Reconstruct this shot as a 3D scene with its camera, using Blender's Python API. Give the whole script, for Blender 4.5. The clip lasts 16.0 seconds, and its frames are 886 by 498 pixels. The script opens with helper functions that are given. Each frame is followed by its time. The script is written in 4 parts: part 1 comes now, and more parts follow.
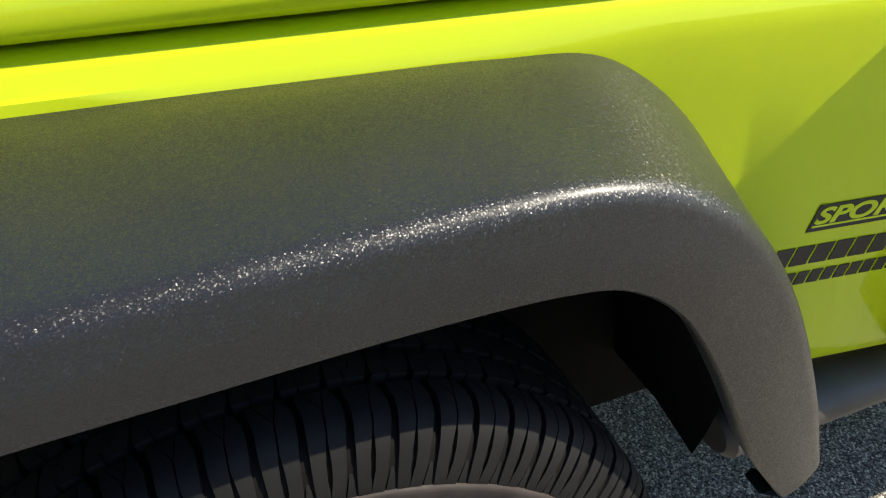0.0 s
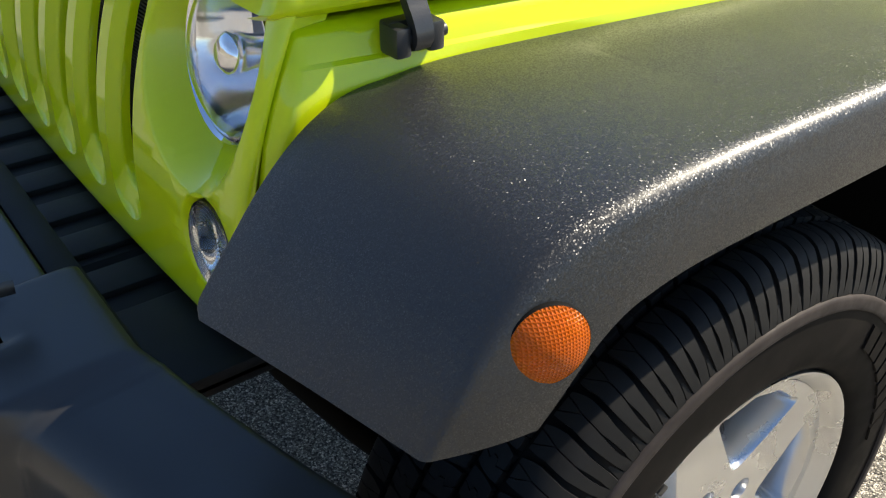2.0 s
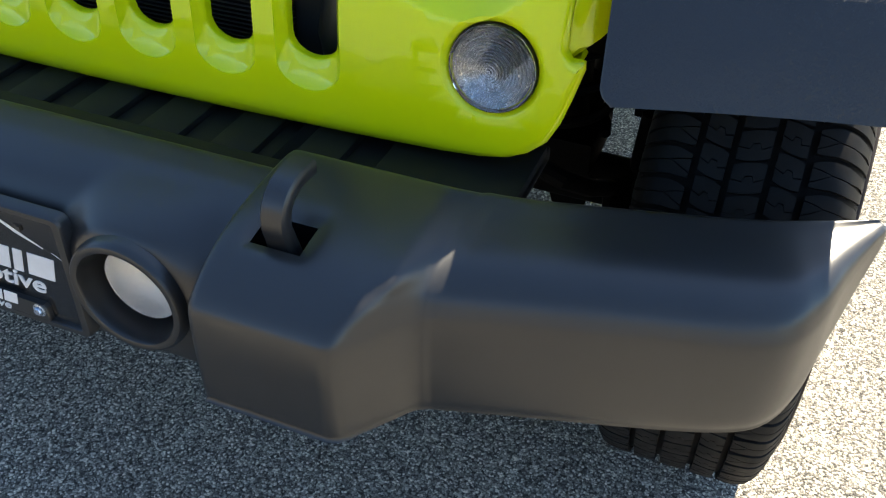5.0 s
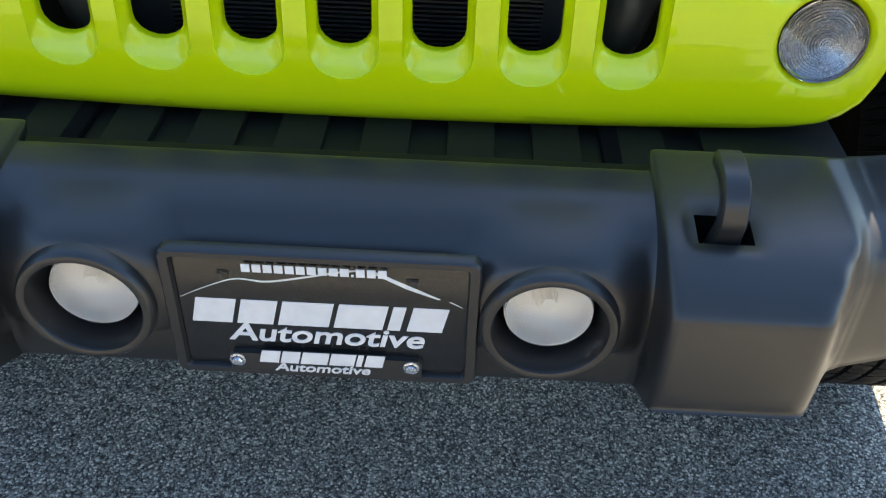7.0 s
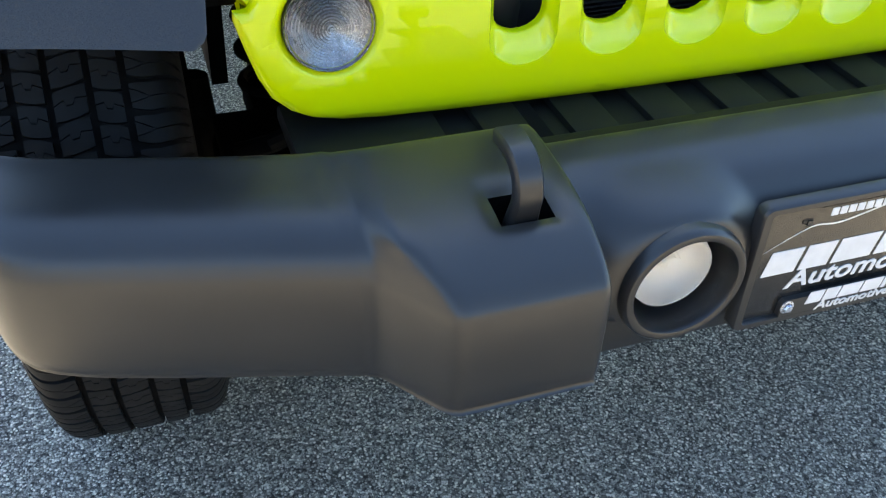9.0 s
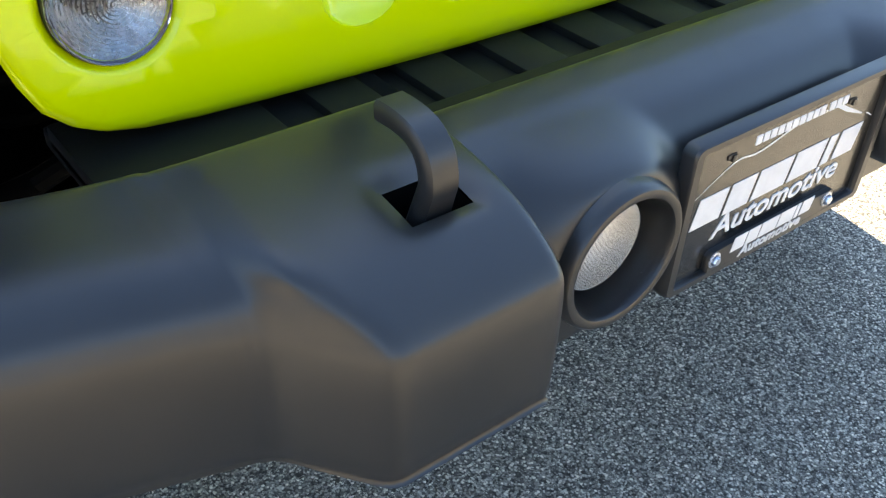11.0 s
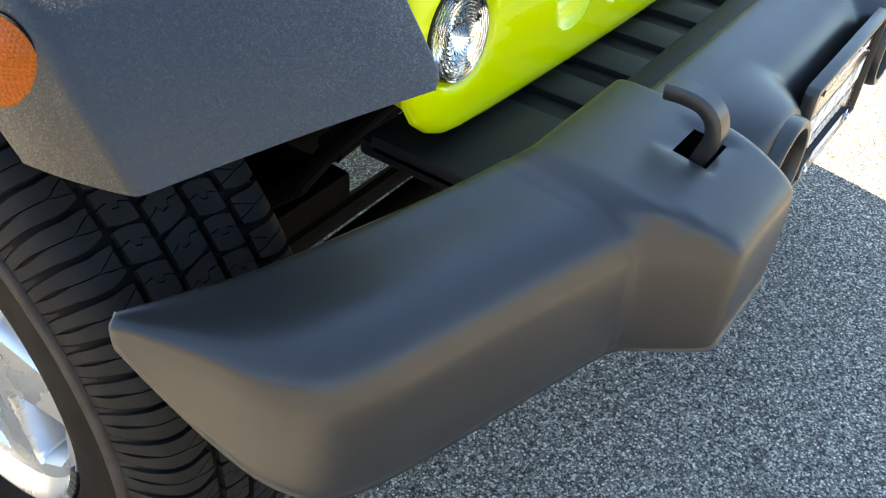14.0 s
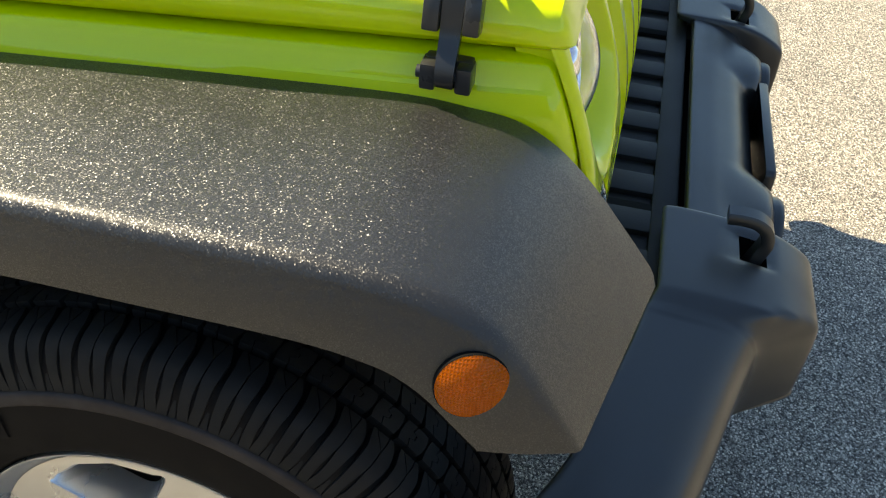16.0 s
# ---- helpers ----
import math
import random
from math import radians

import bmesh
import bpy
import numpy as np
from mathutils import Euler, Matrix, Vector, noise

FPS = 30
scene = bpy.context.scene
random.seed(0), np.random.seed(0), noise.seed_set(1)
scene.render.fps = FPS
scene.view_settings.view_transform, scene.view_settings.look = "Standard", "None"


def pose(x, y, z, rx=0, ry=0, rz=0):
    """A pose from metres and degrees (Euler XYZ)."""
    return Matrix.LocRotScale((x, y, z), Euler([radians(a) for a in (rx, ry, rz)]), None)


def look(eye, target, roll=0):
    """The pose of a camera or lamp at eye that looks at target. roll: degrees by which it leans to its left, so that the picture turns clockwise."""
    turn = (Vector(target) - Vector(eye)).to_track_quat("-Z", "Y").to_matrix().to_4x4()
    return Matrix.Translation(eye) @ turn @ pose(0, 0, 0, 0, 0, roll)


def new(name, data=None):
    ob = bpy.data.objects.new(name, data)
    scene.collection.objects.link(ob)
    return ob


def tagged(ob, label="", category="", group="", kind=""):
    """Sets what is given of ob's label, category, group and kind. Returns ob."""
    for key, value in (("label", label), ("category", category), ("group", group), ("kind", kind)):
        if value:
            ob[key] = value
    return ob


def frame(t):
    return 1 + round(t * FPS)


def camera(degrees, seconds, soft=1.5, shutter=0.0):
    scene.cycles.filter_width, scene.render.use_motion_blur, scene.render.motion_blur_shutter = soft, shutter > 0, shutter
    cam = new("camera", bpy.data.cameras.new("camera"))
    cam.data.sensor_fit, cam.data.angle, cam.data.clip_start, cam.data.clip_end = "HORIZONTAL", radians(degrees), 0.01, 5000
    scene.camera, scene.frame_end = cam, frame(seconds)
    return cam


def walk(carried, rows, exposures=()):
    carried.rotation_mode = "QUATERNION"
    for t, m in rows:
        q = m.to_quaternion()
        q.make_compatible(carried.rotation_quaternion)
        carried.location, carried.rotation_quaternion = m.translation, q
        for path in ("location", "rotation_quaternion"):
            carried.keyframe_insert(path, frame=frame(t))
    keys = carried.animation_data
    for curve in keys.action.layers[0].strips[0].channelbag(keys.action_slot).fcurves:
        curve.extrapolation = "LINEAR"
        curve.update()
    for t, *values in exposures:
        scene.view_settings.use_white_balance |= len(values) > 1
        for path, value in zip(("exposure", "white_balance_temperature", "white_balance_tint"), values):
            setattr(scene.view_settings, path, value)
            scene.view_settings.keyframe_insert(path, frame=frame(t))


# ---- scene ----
cam = camera(51.1, 16.0, soft=1.15, shutter=0.0)
PATH = [
    (0, (1.387, 0.643, 1.322), (-0.107, 1.274, 0.152), -0.7),
    (0.5, (1.346, 0.520, 1.316), (-0.103, 1.273, 0.161), -0.3),
    (1, (1.370, 0.304, 1.401), (-0.025, 1.067, 0.187), -0.2),
    (1.5, (1.377, 0.106, 1.379), (0.007, 0.996, 0.226), 0.5),
    (2, (1.300, -0.015, 1.312), (-0.028, 0.996, 0.211), 0.7),
    (2.5, (1.235, -0.123, 1.282), (0.057, 1.080, 0.203), 1.6),
    (3, (1.186, -0.280, 1.233), (0.148, 0.956, 0.052), 1.4),
    (5.3, (0.707, -0.591, 1.236), (0.226, 0.902, -0.005), 1.3),
    (5.5, (0.643, -0.632, 1.254), (0.227, 0.882, 0.015), 1.5),
    (6, (0.491, -0.721, 1.280), (0.208, 0.823, 0.040), 1.7),
    (6.5, (0.342, -0.717, 1.251), (0.169, 0.844, 0.012), 1.8),
    (7, (0.140, -0.676, 1.229), (0.103, 0.891, -0.013), 2.0),
    (7.5, (-0.086, -0.671, 1.220), (-0.012, 0.888, -0.031), 2.3),
    (8, (-0.321, -0.700, 1.251), (-0.089, 0.831, -0.016), 2.0),
    (8.5, (-0.502, -0.671, 1.229), (-0.116, 0.847, -0.015), 1.9),
    (8.7, (-0.584, -0.634, 1.213), (-0.141, 0.870, -0.028), 2.0),
    (9.2, (-0.787, -0.566, 1.189), (-0.189, 0.887, -0.037), 2.1),
    (9.75, (-0.977, -0.505, 1.168), (-0.187, 0.872, -0.033), 2.2),
    (10.3, (-1.025, -0.451, 1.139), (-0.081, 0.850, -0.048), 2.2),
    (10.8, (-0.855, -0.403, 1.092), (0.145, 0.848, -0.107), 2.2),
    (10.9, (-0.791, -0.391, 1.080), (0.204, 0.853, -0.130), 2.3),
    (11, (-0.733, -0.379, 1.063), (0.269, 0.858, -0.148), 2.5),
    (11.2, (-0.609, -0.381, 1.066), (0.330, 0.852, -0.197), 3.1),
    (11.5, (-0.476, -0.424, 1.030), (0.452, 0.879, -0.170), 1.0),
    (12, (-0.392, -0.454, 1.048), (0.529, 0.865, -0.140), 0.7),
    (12.5, (-0.564, -0.433, 1.062), (0.361, 0.889, -0.121), 1.2),
    (12.7, (-0.706, -0.416, 1.058), (0.227, 0.905, -0.119), 1.5),
    (13, (-0.928, -0.384, 1.062), (0.057, 0.930, -0.079), -1.3),
    (13.3, (-1.061, -0.349, 1.109), (0.007, 0.884, -0.049), -0.1),
    (13.5, (-1.124, -0.282, 1.173), (0.020, 0.785, -0.073), 2.8),
    (14, (-1.216, -0.181, 1.191), (0.081, 0.679, -0.066), 4.1),
    (14.5, (-1.286, -0.063, 1.257), (0.119, 0.596, -0.005), 4.1),
    (15, (-1.376, 0.120, 1.370), (0.103, 0.594, 0.109), 5.0),
    (15.5, (-1.452, 0.217, 1.411), (0.079, 0.516, 0.160), 4.9),
    (16, (-1.464, 0.297, 1.457), (0.074, 0.569, 0.208), 4.7),
]
# The clip's own exposure opens up while it looks at the shaded front.
EXPOSURES = [(0, 1.05), (0.5, 0.8), (1, 0.63), (1.5, 0.73), (2, 1.25), (2.5, 1.6), (3.2, 1.95), (5.5, 2.2), (7, 2.5), (8.5, 2.95), (11, 2.97), (11.5, 2.93), (12, 2.35), (12.5, 2.25), (13, 2.85), (13.5, 3.2), (14, 3.1), (14.5, 2.35), (15, 1.85), (16, 1.75)]
walk(cam, [(t, look(eye, target, roll)) for t, eye, target, roll in PATH], [(t, e, 6550 + 90 * min(t, 14) + (250 if 10 < t < 14.7 else 0), 5 if t > 14.8 else 7 if 5 <= t <= 9 or t > 13.2 else 9) for t, e in EXPOSURES])

# ---- light: clear sky, the sun behind the car and a little to its driver's side ----
SUN = Vector((0.265, 0.93, 0.965)).normalized()
world = bpy.data.worlds.new("world")
scene.world = world
world.use_nodes = True
wn = world.node_tree.nodes
sky = wn.new("ShaderNodeTexSky")
sky.sky_type = "NISHITA"
sky.sun_disc = False
sky.sun_elevation = math.asin(SUN.z)
sky.sun_rotation = math.atan2(SUN.x, SUN.y)
sky.air_density, sky.dust_density, sky.ozone_density = 1.0, 0.3, 5.0
world.node_tree.links.new(sky.outputs[0], wn["Background"].inputs[0])
wn["Background"].inputs[1].default_value = 0.10
sun = new("sun", bpy.data.lights.new("sun", "SUN"))
sun.data.energy, sun.data.angle, sun.data.color = 5.0, radians(0.53), (1.0, 0.91, 0.76)
sun.matrix_world = look(SUN * 30, (0, 0, 0))


# ---- materials ----
def material(name, color, rough=0.5, metal=0.0, coat=0.0, spec=0.5):
    m = bpy.data.materials.new(name)
    m.use_nodes = True
    b = m.node_tree.nodes["Principled BSDF"]
    b.inputs["Base Color"].default_value = (*color, 1)
    b.inputs["Roughness"].default_value = rough
    b.inputs["Metallic"].default_value = metal
    b.inputs["Coat Weight"].default_value = coat
    b.inputs["Coat Roughness"].default_value = 0.04
    b.inputs["Specular IOR Level"].default_value = spec
    return m


def nodes_of(m):
    t = m.node_tree
    return t, t.nodes, t.links, t.nodes["Principled BSDF"]


def object_coords(t):
    return t.nodes.new("ShaderNodeTexCoord").outputs["Object"]


def noise_node(t, scale, detail=3.0, rough=0.5):
    n = t.nodes.new("ShaderNodeTexNoise")
    n.inputs["Scale"].default_value, n.inputs["Detail"].default_value = scale, detail
    n.inputs["Roughness"].default_value = rough
    t.links.new(object_coords(t), n.inputs["Vector"])
    return n.outputs["Fac"]


def ramp_node(t, fac, stops):
    r = t.nodes.new("ShaderNodeValToRGB")
    e = r.color_ramp.elements
    while len(e) < len(stops):
        e.new(0.5)
    for k, (p, c) in zip(e, stops):
        k.position, k.color = p, (*c, 1) if len(c) == 3 else c
    t.links.new(fac, r.inputs[0])
    return r.outputs[0]


def grey(v):
    return (v, v, v)


def bump_node(t, height, strength, distance, under=None):
    b = t.nodes.new("ShaderNodeBump")
    b.inputs["Strength"].default_value, b.inputs["Distance"].default_value = strength, distance
    t.links.new(height, b.inputs["Height"])
    if under:
        t.links.new(under, b.inputs["Normal"])
    return b.outputs[0]


def varied(m, dark, light, scale, rough=(0.4, 0.6), rough_scale=None):
    """Colour and gloss that drift between two values."""
    t, n, l, b = nodes_of(m)
    f = noise_node(t, scale, 5)
    l.new(ramp_node(t, f, [(0.3, dark), (0.7, light)]), b.inputs["Base Color"])
    g = noise_node(t, rough_scale or scale * 2.3, 4)
    l.new(ramp_node(t, g, [(0.3, grey(rough[0])), (0.7, grey(rough[1]))]), b.inputs["Roughness"])
    return m


def make_paint():
    m = material("lime_paint", (0.45, 0.62, 0.004), 0.4, 0.0, 0.9, 0.08)
    t, n, l, b = nodes_of(m)
    f = noise_node(t, 2.0, 2)
    l.new(ramp_node(t, f, [(0.3, (0.545, 0.645, 0.005)), (0.7, (0.575, 0.68, 0.006))]), b.inputs["Base Color"])
    fine = noise_node(t, 1400, 2)
    l.new(bump_node(t, fine, 0.06, 0.0004), b.inputs["Normal"])
    dust = noise_node(t, 40, 6, 0.7)
    l.new(ramp_node(t, dust, [(0.45, grey(0.03)), (0.8, grey(0.10))]), b.inputs["Coat Roughness"])
    return m


def make_plastic(name, base, grain, strength, rough, deep=1.0, coarse=0.6):
    m = material(name, grey(base), rough)
    t, n, l, b = nodes_of(m)
    f = noise_node(t, 6, 6, 0.6)
    l.new(ramp_node(t, f, [(0.3, grey(base * 0.85)), (0.7, (base * 1.2, base * 1.19, base * 1.16))]), b.inputs["Base Color"])
    g = noise_node(t, grain, 2, 0.6)
    g2 = noise_node(t, grain * 0.37, 2, 0.6)
    first = bump_node(t, g2, strength * coarse, 0.0022 * deep)
    l.new(bump_node(t, g, strength, 0.0012 * deep, first), b.inputs["Normal"])
    r = noise_node(t, 11, 5)
    l.new(ramp_node(t, r, [(0.3, grey(rough - 0.05)), (0.7, grey(rough + 0.06))]), b.inputs["Roughness"])
    return m


def make_grained(name, base, grain, tilt, rough):
    """Moulded plastic whose fine grain glints: every grain leans its own way."""
    m = make_plastic(name, base, grain, 0.0, rough)
    t, n, l, b = nodes_of(m)
    co = object_coords(t)
    total = None
    for scale, k in ((grain, tilt), (grain * 0.6, tilt * 0.3)):
        v = n.new("ShaderNodeTexVoronoi")
        v.inputs["Scale"].default_value = scale
        l.new(co, v.inputs["Vector"])
        off = n.new("ShaderNodeVectorMath")
        off.operation = "SUBTRACT"
        off.inputs[1].default_value = (0.5, 0.5, 0.5)
        l.new(v.outputs["Color"], off.inputs[0])
        sc = n.new("ShaderNodeVectorMath")
        sc.operation = "SCALE"
        sc.inputs["Scale"].default_value = k
        l.new(off.outputs[0], sc.inputs[0])
        add = n.new("ShaderNodeVectorMath")
        l.new(total or n.new("ShaderNodeNewGeometry").outputs["Normal"], add.inputs[0])
        l.new(sc.outputs[0], add.inputs[1])
        total = add.outputs[0]
    norm = n.new("ShaderNodeVectorMath")
    norm.operation = "NORMALIZE"
    l.new(total, norm.inputs[0])
    l.new(norm.outputs[0], b.inputs["Coat Normal"])
    soft = n.new("ShaderNodeMix")
    soft.data_type = "VECTOR"
    soft.inputs[0].default_value = 0.06
    l.new(n.new("ShaderNodeNewGeometry").outputs["Normal"], soft.inputs[4])
    l.new(norm.outputs[0], soft.inputs[5])
    l.new(soft.outputs[1], b.inputs["Normal"])
    b.inputs["Coat Weight"].default_value = 0.6
    b.inputs["Coat Roughness"].default_value = 0.35
    b.inputs["Specular IOR Level"].default_value = 0.26
    return m


def make_asphalt():
    m = material("asphalt", grey(0.2), 0.85)
    t, n, l, b = nodes_of(m)
    co = object_coords(t)

    def cells(scale, feature="F1"):
        v = n.new("ShaderNodeTexVoronoi")
        v.feature = feature
        v.inputs["Scale"].default_value = scale
        l.new(co, v.inputs["Vector"])
        return v

    warp = n.new("ShaderNodeTexNoise")
    warp.inputs["Scale"].default_value = 140
    l.new(co, warp.inputs["Vector"])
    stone = cells(250)
    sep = n.new("ShaderNodeSeparateColor")
    l.new(stone.outputs["Color"], sep.inputs[0])
    tone = ramp_node(t, sep.outputs[0], [(0.0, (0.025, 0.024, 0.023)), (0.35, (0.125, 0.122, 0.116)), (0.7, (0.36, 0.35, 0.325)), (1.0, (0.86, 0.83, 0.75))])
    small = cells(560)
    sep2 = n.new("ShaderNodeSeparateColor")
    l.new(small.outputs["Color"], sep2.inputs[0])
    tone2 = ramp_node(t, sep2.outputs[1], [(0.0, (0.04, 0.039, 0.038)), (0.6, (0.22, 0.215, 0.20)), (1.0, (0.62, 0.60, 0.55))])
    mix = n.new("ShaderNodeMix")
    mix.data_type = "RGBA"
    l.new(ramp_node(t, warp.outputs["Fac"], [(0.50, grey(0.0)), (0.62, grey(1.0))]), mix.inputs[0])
    l.new(tone, mix.inputs[6])
    l.new(tone2, mix.inputs[7])
    edge = ramp_node(t, stone.outputs["Distance"], [(0.0, grey(1.14)), (0.6, grey(0.85)), (0.9, grey(0.10))])
    mul = n.new("ShaderNodeMix")
    mul.data_type, mul.blend_type = "RGBA", "MULTIPLY"
    mul.inputs[0].default_value = 0.95
    l.new(mix.outputs[2], mul.inputs[6])
    l.new(edge, mul.inputs[7])
    stain = noise_node(t, 2.2, 5, 0.6)
    mul2 = n.new("ShaderNodeMix")
    mul2.data_type, mul2.blend_type = "RGBA", "MULTIPLY"
    mul2.inputs[0].default_value = 1.0
    l.new(mul.outputs[2], mul2.inputs[6])
    l.new(ramp_node(t, stain, [(0.3, (0.93, 0.88, 0.81)), (0.7, (1.15, 1.08, 0.97))]), mul2.inputs[7])
    l.new(mul2.outputs[2], b.inputs["Base Color"])
    h = n.new("ShaderNodeMath")
    h.operation = "SUBTRACT"
    l.new(sep.outputs[0], h.inputs[0])
    l.new(stone.outputs["Distance"], h.inputs[1])
    l.new(bump_node(t, h.outputs[0], 0.8, 0.004, bump_node(t, sep2.outputs[1], 0.5, 0.002)), b.inputs["Normal"])
    return m


PAINT = make_paint()
FENDER_PLASTIC = make_grained("fender_plastic", 0.012, 950, 0.66, 0.40)
BUMPER_PLASTIC = make_plastic("bumper_plastic", 0.016, 1500, 0.05, 0.35)
BUMPER_PLASTIC.node_tree.nodes["Principled BSDF"].inputs["Specular IOR Level"].default_value = 0.56
# Bumper plastic made darker: the shade below the grille is in its colour.
SHADED_STEP_PLASTIC = make_plastic("step_plastic", 0.007, 1200, 0.1, 0.5)
SHADED_STEP_PLASTIC.node_tree.nodes["Principled BSDF"].inputs["Specular IOR Level"].default_value = 0.22
ASPHALT = make_asphalt()
# Black parts taken darker still: the underbody's shade is in the colour.
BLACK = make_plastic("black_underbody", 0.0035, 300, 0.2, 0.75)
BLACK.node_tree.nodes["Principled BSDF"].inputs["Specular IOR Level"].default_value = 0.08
BLACK_METAL = make_plastic("black_metal", 0.018, 800, 0.1, 0.42)
SHINY_BLACK = make_plastic("latch_rubber", 0.02, 900, 0.08, 0.30)
RUBBER = varied(material("tyre_rubber", grey(0.006), 0.6, spec=0.16), grey(0.008), (0.0135, 0.013, 0.0123), 14, (0.6, 0.78))
SIDEWALL = varied(material("sidewall_rubber", grey(0.03), 0.6, spec=0.05), (0.0065, 0.0058, 0.0053), (0.011, 0.0095, 0.0085), 9, (0.55, 0.7))
# Dusty sidewall rubber, its colour lightened for the sun on the raised ring.
RING_RUBBER = varied(material("dusty_rubber", (0.03, 0.025, 0.023), 0.6, spec=0.1), (0.026, 0.0215, 0.020), (0.042, 0.035, 0.032), 30, (0.5, 0.7))
ALLOY = varied(material("silver_alloy", (0.62, 0.62, 0.62), 0.3, 0.9), (0.60, 0.60, 0.60), (0.68, 0.68, 0.67), 6, (0.24, 0.33))
CHROME = material("chrome", (0.85, 0.86, 0.88), 0.06, 1.0)
ZINC = varied(material("zinc_bolt", (0.55, 0.6, 0.68), 0.3, 0.9), (0.45, 0.50, 0.58), (0.65, 0.7, 0.78), 200, (0.2, 0.4))
NUT = material("lug_nut", grey(0.6), 0.2, 1.0)
ROCKER = varied(material("grey_rail", (0.30, 0.27, 0.25), 0.5), (0.055, 0.047, 0.039), (0.075, 0.064, 0.053), 12, (0.5, 0.6))
WHITE_INK = varied(material("white_print", grey(0.62), 0.5), grey(0.58), grey(0.66), 60, (0.4, 0.55))
BLACK_INK = material("black_decal", grey(0.012), 0.4)
PLATE = material("plate_black", grey(0.010), 0.22, 0.0, 0.3)
PLATE_FRAME = make_plastic("plate_frame_plastic", 0.018, 900, 0.05, 0.34)


def make_glass(name, tint=(1, 1, 1), rough=0.0):
    m = material(name, tint, rough)
    t, n, l, b = nodes_of(m)
    b.inputs["Transmission Weight"].default_value = 1.0
    b.inputs["IOR"].default_value = 1.5
    return m




def make_amber():
    """Clear orange plastic with a fine moulded grid."""
    m = material("amber_plastic", (0.50, 0.098, 0.0001), 0.14, 0.0, 0.03, 0.02)
    t, n, l, b = nodes_of(m)
    sep = n.new("ShaderNodeSeparateXYZ")
    l.new(object_coords(t), sep.inputs[0])
    heights = []
    for axis in (1, 2):
        k = n.new("ShaderNodeMath")
        k.operation = "MULTIPLY"
        k.inputs[1].default_value = 2100
        l.new(sep.outputs[axis], k.inputs[0])
        sn = n.new("ShaderNodeMath")
        sn.operation = "SINE"
        l.new(k.outputs[0], sn.inputs[0])
        heights.append(sn)
    both = n.new("ShaderNodeMath")
    both.operation = "MAXIMUM"
    l.new(heights[0].outputs[0], both.inputs[0])
    l.new(heights[1].outputs[0], both.inputs[1])
    l.new(bump_node(t, both.outputs[0], 0.6, 0.0008), b.inputs["Normal"])
    b.inputs["Transmission Weight"].default_value = 0.4
    return m


AMBER = make_amber()
GLASS = make_glass("clear_lens")


def make_ribbed():
    """Clear glass with fine upright ribs."""
    m = make_glass("ribbed_lens")
    t, n, l, b = nodes_of(m)
    sep = n.new("ShaderNodeSeparateXYZ")
    l.new(object_coords(t), sep.inputs[0])
    k = n.new("ShaderNodeMath")
    k.operation = "MULTIPLY"
    k.inputs[1].default_value = 4200
    l.new(sep.outputs[0], k.inputs[0])
    sn = n.new("ShaderNodeMath")
    sn.operation = "SINE"
    l.new(k.outputs[0], sn.inputs[0])
    l.new(bump_node(t, sn.outputs[0], 0.22, 0.0004), b.inputs["Normal"])
    return m


RIBBED_GLASS = make_ribbed()
REFLECTOR = material("lamp_reflector", (0.90, 0.91, 0.92), 0.1, 1.0)
# Nearly matt cream: the sunlit ground's reflection is put into the colour.
FOG_BOWL = varied(material("fog_reflector", (0.8, 0.76, 0.7), 0.5, 0.08), (0.80, 0.745, 0.66), (0.86, 0.81, 0.72), 40, (0.42, 0.5))
DULL_REFLECTOR = varied(material("dull_reflector", grey(0.4), 0.3, 0.85), grey(0.17), grey(0.40), 160, (0.24, 0.34))


# ---- building helpers ----
def link_mesh(name, bm, mat, parent=None, label="", smooth=35):
    bmesh.ops.recalc_face_normals(bm, faces=bm.faces)
    me = bpy.data.meshes.new(name)
    bm.to_mesh(me)
    bm.free()
    me.materials.append(mat)
    if smooth:
        me.shade_smooth()
        me.set_sharp_from_angle(angle=radians(smooth))
    ob = new(name, me)
    if parent:
        ob.parent = parent
    if label:
        tagged(ob, label)
    return ob


def part(name, bm, mat, parent, label="", smooth=35):
    return link_mesh(name, bm, mat, parent, label, smooth)


def loft(bm, rows, closed=False, cap=False, wrap=False):
    """Quads between rows of points. closed: each row is a ring; wrap: the last row joins the first; cap: the end rings are filled."""
    vs = [[bm.verts.new(p) for p in row] for row in rows]
    n = len(rows[0])
    pairs = list(zip(vs, vs[1:])) + ([(vs[-1], vs[0])] if wrap else [])
    for a, b in pairs:
        for i in range(n if closed else n - 1):
            j = (i + 1) % n
            bm.faces.new((a[i], a[j], b[j], b[i]))
    if cap:
        bm.faces.new(vs[0])
        bm.faces.new(list(reversed(vs[-1])))
    return vs


def spline(ctrl, n):
    """n points on a Catmull-Rom curve through the given points."""
    c = np.array(ctrl, float)
    k = len(c) - 1
    c = np.vstack([2 * c[0] - c[1], c, 2 * c[-1] - c[-2]])
    out = []
    for s in np.linspace(0, k, n):
        i = min(int(s), k - 1)
        u = s - i
        a, b, d, e = c[i : i + 4]
        out.append(0.5 * (2 * b + (d - a) * u + (2 * a - 5 * b + 4 * d - e) * u**2 + (3 * b - a - 3 * d + e) * u**3))
    return np.array(out)


